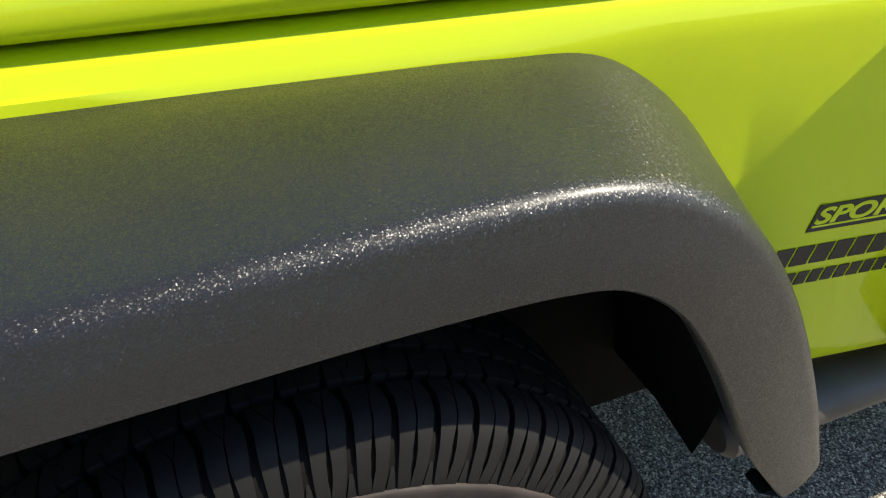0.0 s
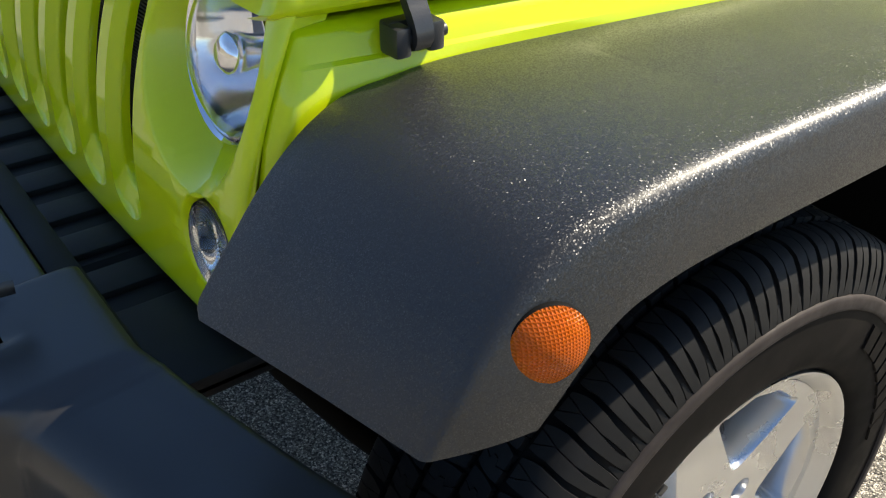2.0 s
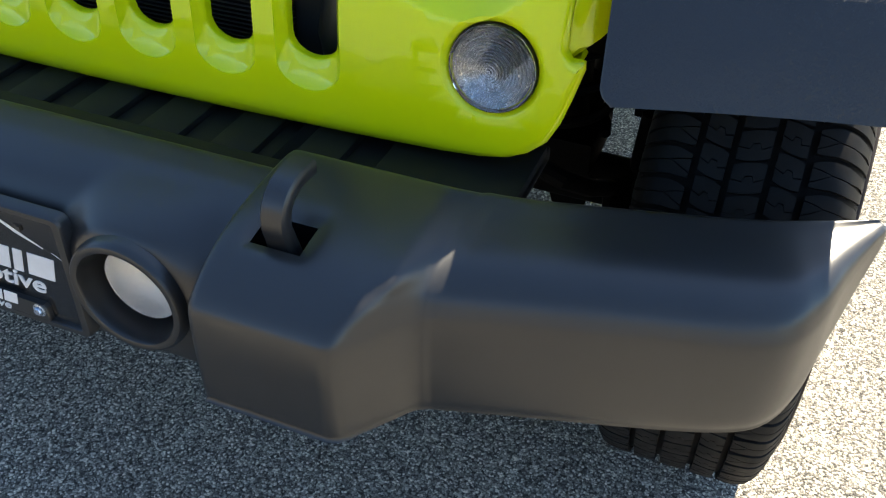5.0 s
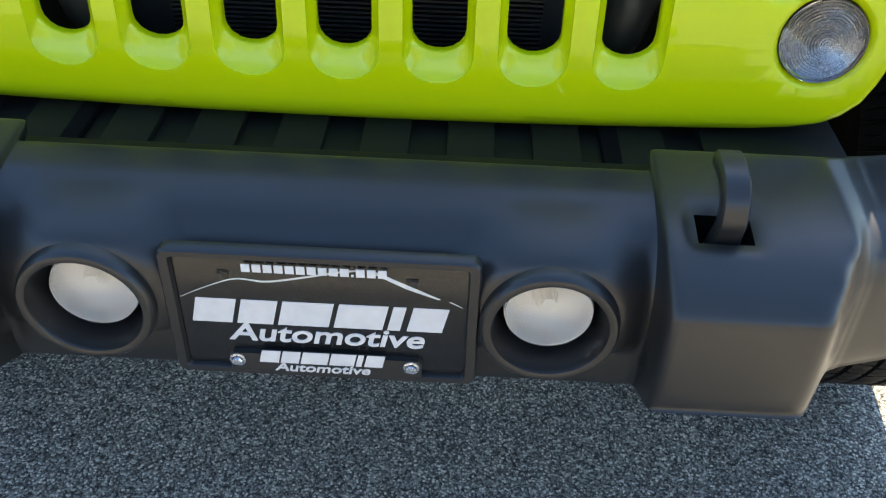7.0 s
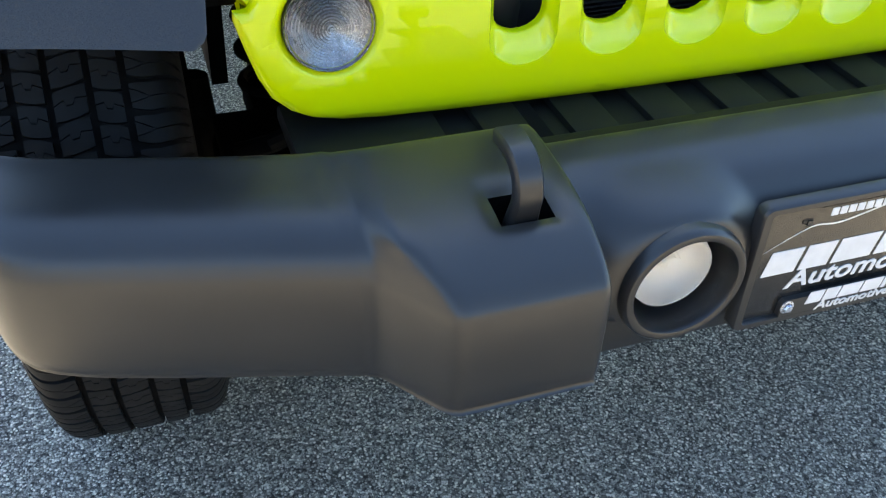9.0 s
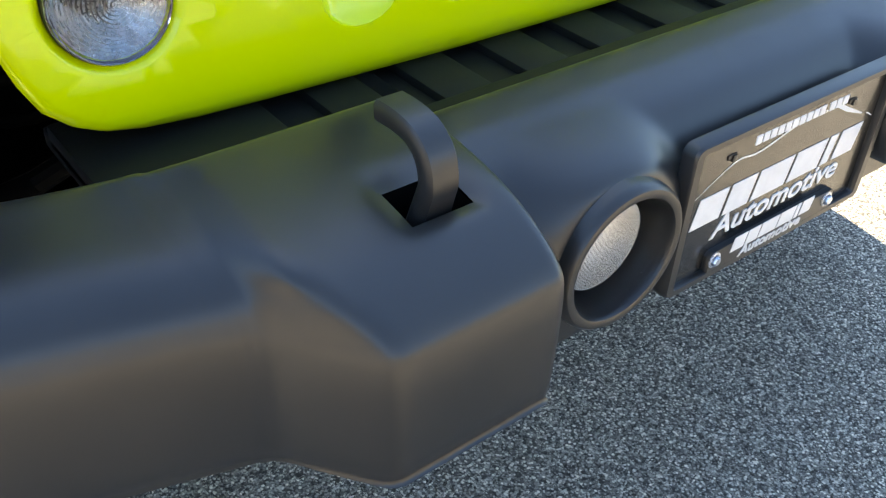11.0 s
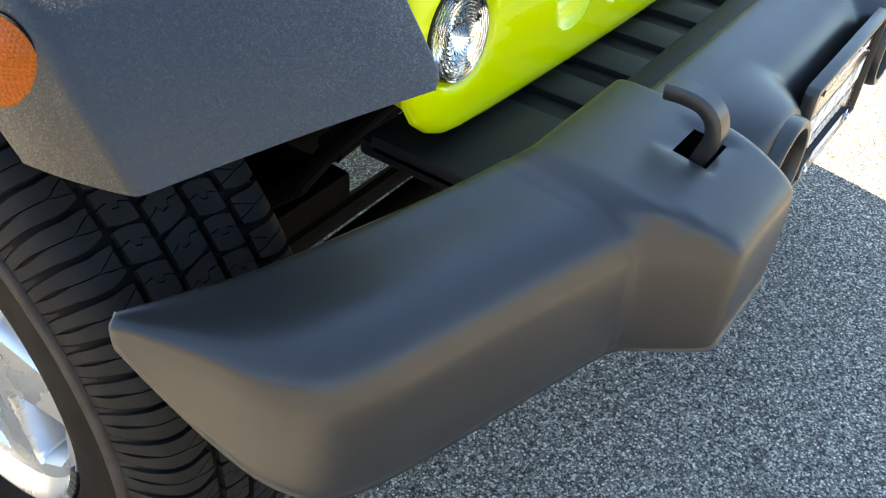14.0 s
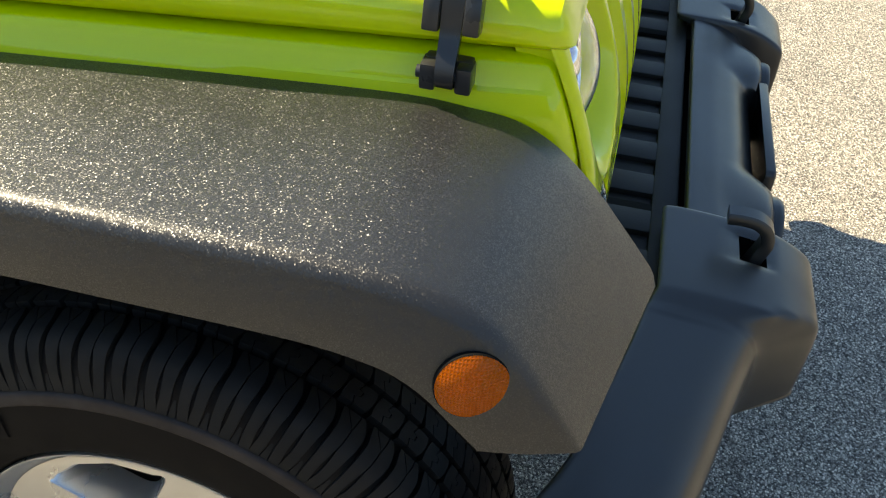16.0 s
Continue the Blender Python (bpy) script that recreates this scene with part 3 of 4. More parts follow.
def build_bumper():
    rows = []
    fine = 60

    def column(x, prof):
        out = []
        for y, z in spline(prof, fine):
            # The shell swells forward round the fog lamps to meet their rings.
            r = math.hypot(x - FOG[0], z - FOG[1])
            u = min(1.0, max(0.0, (0.116 - r) / 0.048))
            if z > 0.55 and y > 0.006:
                y -= (y - 0.006) * u * u * (3 - 2 * u) * 0.85 * min(1.0, max(0.0, (0.095 - y) / 0.04))
            # A shallow dish round the tow hook's opening.
            off = math.hypot(max(HOLE[0] - x, x - HOLE[1], 0.0), max(HOLE[2] - y, y - HOLE[3], 0.0))
            if z > 0.665 and off < 0.016:
                z -= 0.0045 * (1 - off / 0.016) ** 1.5
            out.append((x, y, z))
        return out

    for x in np.arange(0.0, 0.327, 0.0055):
        rows.append(column(x, CENTRE))
    for x, k in ((0.331, 0.0), (0.3345, 0.04), (0.3360, 0.45), (0.3372, 0.80), (0.3392, 0.93), (0.3425, 0.985), (0.348, 1.0)):
        rows.append(column(x, mix_profile(CENTRE, HORN, k)))
    for x in (0.353, 0.358, 0.363, 0.3665, HOLE[0], 0.383, 0.397, 0.411, HOLE[1], 0.4275, 0.431, 0.436, 0.442, 0.46, 0.475):
        rows.append(column(x, HORN))
    # The cap's outer side: it slants outwards on the front and runs back along the top as a narrow step.
    for x in (0.482, 0.488, 0.4915, 0.4945, 0.498, 0.503, 0.509, 0.515, 0.520, 0.5235, 0.527, 0.5305, 0.534, 0.5375, 0.541, 0.544, 0.5465, 0.549):
        prof = []
        for n, (p, q) in enumerate(zip(HORN, WING)):
            x0, x1 = ((0.490, 0.542), (0.503, 0.545), (0.522, 0.547))[0 if n <= 5 else 1 if n == 6 else 2]
            u = (x - x0) / (x1 - x0)
            k = 0.0 if u <= 0 else 1.0 if u >= 1 else u
            k += 0.035 * math.exp(-((u / 0.09) ** 2)) - 0.035 * math.exp(-(((u - 1) / 0.09) ** 2))
            top = CAP[n - 7] if n >= 7 else q[1]
            prof.append((p[0] * (1 - k) + q[0] * k, p[1] * (1 - k) + top * k))
        rows.append(column(x, prof))
    for pts in wing_sections():
        rows.append([tuple(p) for p in spline(pts, fine)])
    tip = np.array(rows[-1])
    for k, back in ((0.04, 0.002), (0.3, 0.004), (1.0, 0.005)):
        rows.append([tuple(p * (1 - k) + tip.mean(0) * k + np.array((0, back, 0))) for p in tip])
    shell = bmesh.new()
    for s in (1, -1):
        vs = loft(shell, [[(p[0] * s, p[1], p[2]) for p in r] for r in rows])
        gone = []
        for f in shell.faces:
            c = f.calc_center_median()
            if c.x * s < 0:
                continue
            in_fog = math.hypot(c.x - s * FOG[0], c.z - FOG[1]) < 0.060 and c.y < 0.08
            in_hole = HOLE[0] < c.x * s < HOLE[1] and HOLE[2] < c.y < HOLE[3] and c.z > 0.67
            if in_fog or in_hole:
                gone.append(f)
        bmesh.ops.delete(shell, geom=gone, context="FACES_ONLY")
    bmesh.ops.remove_doubles(shell, verts=shell.verts, dist=0.0003)
    bumper = part("front_bumper", shell, BUMPER_PLASTIC, car, "dark grey textured plastic front bumper", 50)
    for s in (1, -1):
        # Pocket round the tow hook.
        bm = bmesh.new()
        x0, x1, y0, y1 = HOLE[0] - 0.001, HOLE[1] + 0.001, HOLE[2] - 0.004, HOLE[3] + 0.004
        ring = [(x0, y0), (x1, y0), (x1, y1), (x0, y1)]
        loft(bm, [[(s * x, y, 0.6835 + 0.1 * (y - 0.037)) for x, y in ring], [(s * x, y, 0.66) for x, y in ring], [(s * x, y, 0.60) for x, y in ring]], closed=True)
        bm.faces.new([bm.verts.new((s * x, y, 0.60)) for x, y in ring])
        part("hook_pocket", bm, BLACK, bumper, "black pocket in the bumper", 0)
        m = axis_frame((s * FOG[0], -0.003, FOG[1]), (0, -1, 0))
        bm = bmesh.new()
        revolve(bm, [(0.0715, -0.10), (0.0710, -0.03), (0.0705, -0.009), (0.0690, -0.0025), (0.0665, 0.0002), (0.0630, 0.0008), (0.0590, -0.0002), (0.0572, -0.0035), (0.0565, -0.015), (0.0555, -0.034), (0.0550, -0.065)], m, 72)
        part("fog_lamp_bezel", bm, BUMPER_PLASTIC, bumper, "round plastic fog lamp bezel")
        bm = bmesh.new()
        prof = [(r, -0.027 + 0.005 * (1 - (r / 0.0445) ** 2)) for r in np.linspace(0.0, 0.0445, 10)]
        revolve(bm, prof + [(r, h - 0.003) for r, h in reversed(prof)], m, 48)
        lens = part("fog_lamp_lens", bm, RIBBED_GLASS, bumper, "clear ribbed glass fog lamp lens", 60)
        lens.visible_shadow = False
        bm = bmesh.new()
        revolve(bm, [(0.0458, -0.070), (0.0460, -0.034), (0.0452, -0.0305), (0.0440, -0.0315), (0.039, -0.041), (0.028, -0.051), (0.014, -0.055), (0.0, -0.056)], m, 48)
        part("fog_lamp_reflector", bm, FOG_BOWL, bumper, "fog lamp reflector, mirrored sunlit ground put in as cream", 60)
        bm = bmesh.new()
        tube(bm, [(s * FOG[0], 0.050, FOG[1] + 0.004), (s * FOG[0], 0.032, FOG[1] + 0.006)], [0.010, 0.008], 14)
        part("fog_lamp_bulb", bm, FOG_BOWL, bumper, "small chrome fog lamp bulb cap")
    # Ribbed top strip between bumper and grille.
    bm = bmesh.new()
    box(bm, (-0.575, 0.155, 0.642), (0.575, 0.36, 0.6615), 0.004)
    part("step_plate", bm, SHADED_STEP_PLASTIC, bumper, "black plastic strip under the grille, darkened for its shade")
    bm = bmesh.new()
    box(bm, (-0.58, 0.157, 0.635), (0.58, 0.196, 0.672), 0.004)
    part("step_edge", bm, SHADED_STEP_PLASTIC, bumper)
    for k in range(-5, 5):
        bm = bmesh.new()
        x0, x1 = 0.0975 * k + 0.021, 0.0975 * k + 0.0765
        if k in (-5, 4):
            x0, x1 = (-0.575, x1) if k < 0 else (x0, 0.575)
        box(bm, (x0, 0.190, 0.648), (x1, 0.345, 0.6705), 0.004)
        part("rib", bm, SHADED_STEP_PLASTIC, bumper)


def build_tow_hook(s):
    """A bent flat steel hook that rises out of its pocket and turns back."""
    bm = bmesh.new()
    x0, w, th = s * 0.397, 0.0138, 0.0088
    centre = spline([(0.062, 0.62), (0.058, 0.66), (0.049, 0.692), (0.044, 0.711), (0.049, 0.730), (0.063, 0.741), (0.083, 0.744), (0.103, 0.743)], 30)
    rows = []
    for i, (y, z) in enumerate(centre):
        a, b = centre[max(i - 1, 0)], centre[min(i + 1, 29)]
        t = Vector((b[0] - a[0], b[1] - a[1])).normalized()
        n = Vector((-t.y, t.x))
        ww = w + (0.006 * max(0, (0.70 - z) / 0.08) if z < 0.70 else 0)
        ring = []
        for u, v in ((-1, -0.6), (-0.8, -1), (0.8, -1), (1, -0.6), (1, 0.6), (0.8, 1), (-0.8, 1), (-1, 0.6)):
            ring.append((x0 + u * ww, y + n.x * v * th, z + n.y * v * th))
        rows.append(ring)
    loft(bm, rows, closed=True, cap=True)
    part("tow_hook", bm, BUMPER_PLASTIC, car, "dark grey steel tow hook in the bumper", 40)


build_bumper()
for s in (1, -1):
    build_tow_hook(s)


# ---- plate on the bumper ----
def build_plate():
    plate = new("front_plate")
    plate.parent = car
    plate.location = (0.0045, 0.012, 0.588)
    tagged(plate, "black dealer plate in a black plastic frame")
    W, H = 0.158, 0.0825

    def outline(w, h, r):
        pts = []
        for cx, cz, a0 in ((w - r, h - r, 0), (-w + r, h - r, 90), (-w + r, -h + r, 180), (w - r, -h + r, 270)):
            pts += [(cx + r * math.cos(radians(a0 + a)), cz + r * math.sin(radians(a0 + a))) for a in (0, 30, 60, 90)]
        return pts

    bm = bmesh.new()
    rows = []
    for w, h, r, y in ((W, H, 0.010, 0.010), (W, H, 0.010, -0.003), (W - 0.002, H - 0.002, 0.009, -0.006), (W - 0.011, H - 0.008, 0.004, -0.006), (W - 0.0125, H - 0.0095, 0.004, -0.003), (W - 0.0125, H - 0.0095, 0.004, 0.006)):
        rows.append([(x, y, z) for x, z in outline(w, h, r)])
    loft(bm, rows, closed=True)
    part("plate_frame", bm, PLATE_FRAME, plate, "black plastic plate frame")
    bm = bmesh.new()
    low = [(-0.100, -0.074), (0.102, -0.074), (0.102, -0.056), (0.098, -0.051), (-0.096, -0.051), (-0.100, -0.056)]
    loft(bm, [[(x, 0.002, z) for x, z in low], [(x, -0.0045, z) for x, z in low], [(x * 0.99, -0.006, z) for x, z in low]], closed=True, cap=True)
    part("frame_tab", bm, PLATE_FRAME, plate)
    bm = bmesh.new()
    box(bm, (-W + 0.004, 0.001, -H + 0.004), (W - 0.004, 0.004, H - 0.004))
    part("plate_sheet", bm, PLATE, plate, "glossy black plate")

    def blocks(name, spans, z0, z1, slant, y):
        for a, b in spans:
            bm = bmesh.new()
            k = slant * (z1 - z0)
            pts = [(a, z0), (b, z0), (b + k, z1), (a + k, z1)]
            loft(bm, [[(x, y, z) for x, z in pts], [(x, y - 0.0006, z) for x, z in pts]], closed=True, cap=True)
            part(name, bm, WHITE_INK, plate, "white block of the dealer mark", 0)

    blocks("mark_block", [(-0.135, -0.094), (-0.089, -0.052), (-0.047, 0.005), (0.010, 0.060), (0.065, 0.078), (0.085, 0.121)], -0.014, 0.018, 0.22, 0.0008)
    blocks("mark_block", [(-0.069, -0.049), (-0.047, -0.028), (-0.026, 0.002), (0.004, 0.030), (0.032, 0.038), (0.041, 0.060)], -0.062, -0.0505 + 0.005, 0.22, -0.0062)
    turn = pose(0, 0, 0, 90, 0, 0)
    letters("lettering", "Automotive", 0.034, WHITE_INK, plate, pose(0.002, 0.0006, -0.0375) @ turn, 0.0006, 0.18, 1.22, "white printed word", 0.0006)
    letters("lettering", "Automotive", 0.0165, WHITE_INK, plate, pose(-0.003, -0.0064, -0.0735) @ turn, 0.0005, 0.18, 1.25, "small white printed word", 0.0003)
    n, x = 14, -0.0755
    for i in range(n):
        w = 0.0025 if i == 10 else 0.0085
        bm = bmesh.new()
        box(bm, (x, -0.0066, 0.0605), (x + w, -0.0058, 0.0630 if i == 10 else 0.0700))
        part("address_bar", bm, WHITE_INK, plate, "white bar in place of an address", 0)
        x += w + 0.0022
    bm = bmesh.new()
    ridge = spline([(-0.143, 0.018), (-0.115, 0.033), (-0.085, 0.045), (-0.055, 0.043), (-0.02, 0.050), (0.02, 0.060), (0.04, 0.063)], 24)
    rows = []
    for i, (x, z) in enumerate(ridge):
        w = 0.0003 + 0.0009 * min(1, i / 12)
        rows.append([(x, 0.0006, z - w), (x, 0.0006, z + w)])
    loft(bm, rows)
    part("ridge_line", bm, WHITE_INK, plate, "thin white mountain outline", 0)
    bm = bmesh.new()
    pts = [(0.046, 0.063), (0.056, 0.062), (0.119, 0.031), (0.117, 0.030), (0.085, 0.042)]
    bm.faces.new([bm.verts.new((x, 0.0006, z)) for x, z in pts])
    pts = [(0.127, 0.028), (0.130, 0.028), (0.1415, 0.021), (0.140, 0.021)]
    bm.faces.new([bm.verts.new((x, 0.0006, z)) for x, z in pts])
    part("ridge_slope", bm, WHITE_INK, plate, "white mountain slope", 0)
    for x in (-0.092, 0.0905):
        m = axis_frame((x, -0.006, -0.0605), (0, -1, 0))
        bm = bmesh.new()
        revolve(bm, [(0.0085, 0.0), (0.0085, 0.001), (0.006, 0.0014)], m, 24)
        revolve(bm, [(0.0055, 0.0), (0.0055, 0.0035), (0.0045, 0.0048), (0.0, 0.005)], m, 6)
        part("bolt", bm, ZINC, plate, "zinc-plated hex bolt", 30)
    for x in (-0.094, 0.0925):
        bm = bmesh.new()
        box(bm, (x - 0.008, -0.0001, 0.0505), (x + 0.004, 0.0012, 0.0555), 0.0005)
        part("plate_slot", bm, BLACK_INK, plate, "", 0)
        bm = bmesh.new()
        box(bm, (x - 0.003, -0.0018, 0.048), (x + 0.003, 0.0012, 0.0545), 0.001)
        part("plate_clip", bm, PLATE_FRAME, plate, "", 30)


build_plate()


# ---- plastic fenders ----
FENDER = [
    # inner edge, crest, lower outer edge
    ((0.655, 0.2, 0.815), (0.924, 0.257, 0.823), (0.947, 0.344, 0.824)),
    ((0.647, 0.243, 0.863), (0.926, 0.285, 0.868), (0.948, 0.366, 0.848)),
    ((0.639, 0.289, 0.911), (0.925, 0.318, 0.91), (0.948, 0.394, 0.877)),
    ((0.636, 0.332, 0.947), (0.924, 0.355, 0.945), (0.9475, 0.422, 0.895)),
    ((0.635, 0.368, 0.964), (0.926, 0.398, 0.966), (0.947, 0.45, 0.903)),
    ((0.634, 0.42, 0.973), (0.929, 0.45, 0.978), (0.946, 0.49, 0.908)),
    ((0.635, 0.5, 0.979), (0.932, 0.525, 0.985), (0.9455, 0.545, 0.91)),
    ((0.654, 0.66, 0.98), (0.935, 0.665, 0.988), (0.945, 0.66, 0.911)),
    ((0.684, 0.85, 0.98), (0.936, 0.835, 0.989), (0.943, 0.81, 0.91)),
    ((0.706, 0.98, 0.979), (0.935, 0.955, 0.982), (0.941, 0.93, 0.902)),
    ((0.733, 1.087, 0.968), (0.933, 1.04, 0.953), (0.939, 0.995, 0.882)),
    ((0.75, 1.164, 0.907), (0.93, 1.118, 0.89), (0.937, 1.052, 0.83)),
    ((0.764, 1.235, 0.8), (0.926, 1.19, 0.785), (0.935, 1.11, 0.732)),
    ((0.772, 1.32, 0.655), (0.92, 1.255, 0.64), (0.932, 1.17, 0.61)),
    ((0.776, 1.36, 0.52), (0.912, 1.3, 0.52), (0.928, 1.232, 0.515)),
]


def fender_rows(s):
    ctrl = np.array([[c for p in row for c in p] for row in FENDER])
    rows = []
    n = 110
    for i, v in enumerate(spline(ctrl, n)):
        inner, crest, low = Vector(v[0:3]), Vector(v[3:6]), Vector(v[6:9])
        inner = inner.lerp(crest, (0.045, 0.012)[i] if i < 2 else 0.0)
        e1, e2 = (crest - inner), (low - crest)
        l1, l2 = e1.length, e2.length
        e1.normalize()
        e2.normalize()
        up = e2.cross(e1).normalized()
        if up.z < 0:
            up = -up
        front = max(0.0, 1 - i / 26)
        r = min(0.019 - 0.011 * front, l2 * 0.45)
        w = min(1.0, max(0.0, (inner.y - 0.35) / 0.10))
        under = inner.x - 0.002 + w * (min(0.0, side_x(inner.y) + flare(inner.y) - 0.002 - inner.x))
        drop = 0.001 + 0.003 * w
        pts = [Vector((under, inner.y, inner.z - drop)), Vector((under + 0.001, inner.y, inner.z - drop * 0.2))]
        for u in (0, 0.012, 0.03, 0.055, 0.085, 0.12, 0.18, 0.26, 0.36, 0.46, 0.56, 0.66, 0.76, 0.86, 0.94, 1.0):
            p = inner + e1 * (l1 - r) * u
            swell = 0.008 * min(u / 0.12, 1.0) * (1 - u) * min(1.0, max(0.0, (98 - i) / 30)) * min(1.0, i / 14)
            pts.append(p + up * (0.007 * (1 - 0.7 * front) * math.sin(math.pi * u) + swell))
        a, b = crest - e1 * r, crest + e2 * r
        for u in np.linspace(0.14, 0.86, 6):
            pts.append(a * (1 - u) ** 2 + crest * 2 * u * (1 - u) + b * u**2)
        out = Vector((1, 0, 0))
        for u in np.linspace(0, 1, 7):
            pts.append(b * (1 - u) + low * u + out * (0.0025 * math.sin(math.pi * u)))
        pts.append(low + Vector((-0.004, 0, 0)) + e2 * 0.003)
        pts.append(low + Vector((-0.030, 0, 0)) + e2 * 0.001)
        pts.append(low + Vector((-0.032, 0, 0)) - e2 * 0.012)
        rows.append(mirrored(pts, s))
    return rows


def build_fender(s):
    rows = fender_rows(s)
    bm = bmesh.new()
    loft(bm, rows)
    # The front edge is turned in.
    first = rows[0]
    n = len(first)
    turned = [min(1.0, max(0.0, (i / (n - 1) - 0.55) / 0.1)) for i in range(n)]
    back = [p + Vector((-(0.004 + 0.03 * k) * s, 0.03 * (1 - k), 0.004)) for p, k in zip(first, turned)]
    loft(bm, [first, [p + Vector((-0.003 * k * s, 0.004 * (1 - k), -0.001)) for p, k in zip(first, turned)], back])
    last = rows[-1]
    loft(bm, [last, [p + Vector((-0.01 * s, -0.02, 0.004)) for p in last]])
    bmesh.ops.remove_doubles(bm, verts=bm.verts, dist=0.0001)
    fender = part("fender", bm, FENDER_PLASTIC, car, "black grained plastic fender flare", 48)
    # Dark lining under it.
    bm = bmesh.new()
    rows = []
    for a in np.linspace(138, 2, 34):
        c, z = 0.73 + 0.50 * math.cos(radians(a)), 0.44 + 0.52 * math.sin(radians(a))
        edge = 0.915 - 0.12 * max(0.0, (40 - a) / 38)
        rows.append([(s * 0.56, c, z), (s * 0.70, c, z), (s * edge, c - 0.01, z - 0.005)])
    loft(bm, rows)
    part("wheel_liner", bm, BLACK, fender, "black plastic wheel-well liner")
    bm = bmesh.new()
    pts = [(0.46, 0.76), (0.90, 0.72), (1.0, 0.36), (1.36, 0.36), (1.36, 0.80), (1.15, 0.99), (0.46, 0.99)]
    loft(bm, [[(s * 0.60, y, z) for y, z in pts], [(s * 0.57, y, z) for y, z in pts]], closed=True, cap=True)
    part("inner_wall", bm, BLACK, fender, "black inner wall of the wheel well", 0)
    # Side marker lamp.
    axis = Vector((s, -0.34, 0.17)).normalized()
    m = axis_frame(Vector((s * 0.9385, 0.356, 0.893)) + axis * 0.0015, axis)
    bm = bmesh.new()
    revolve(bm, [(0.0330, -0.016), (0.0330, -0.0015), (0.0322, -0.0005), (0.0310, -0.001)], m, 40)
    part("marker_rim", bm, BLACK, fender, "thin black marker rim")
    bm = bmesh.new()
    prof = [(r, -0.0005 + 0.009 * (1 - (r / 0.032) ** 2)) for r in np.linspace(0, 0.032, 8)]
    revolve(bm, prof + [(0.032, -0.003)] + [(r, h - 0.0025) for r, h in reversed(prof[:-1])], m, 40)
    lens = part("side_marker", bm, AMBER, fender, "round amber plastic side marker lens", 60)
    lens.visible_shadow = False
    bm = bmesh.new()
    revolve(bm, [(0.0315, -0.004), (0.026, -0.012), (0.016, -0.019), (0.0, -0.021)], m, 32)
    part("marker_reflector", bm, FOG_BOWL, fender, "pale reflector inside the side marker", 60)
    bm = bmesh.new()
    revolve(bm, [(0.0, 0.0), (0.005, -0.002), (0.0065, -0.008), (0.0065, -0.020)], m, 16)
    part("marker_bulb", bm, FOG_BOWL, fender, "small bulb inside the side marker")


for s in (1, -1):
    build_fender(s)


# ---- wheels ----
AXLE = (0.708, 0.402)
WHEEL_X = 0.796


def on_tyre(theta, w, r):
    return Vector((r * math.cos(theta), r * math.sin(theta), w))


def tread_block(bm, m, stations):
    """A rubber block across the tread: stations of (across, floor radius, top radius, from angle, to angle)."""
    rows = []
    for w, r0, r1, t0, t1 in stations:
        rows.append([m @ on_tyre(t, w, r) for t, r in ((t0, r0), (t0, r1), ((t0 + t1) / 2, r1 + 0.0002), (t1, r1), (t1, r0))])
    loft(bm, rows, closed=True, cap=True)


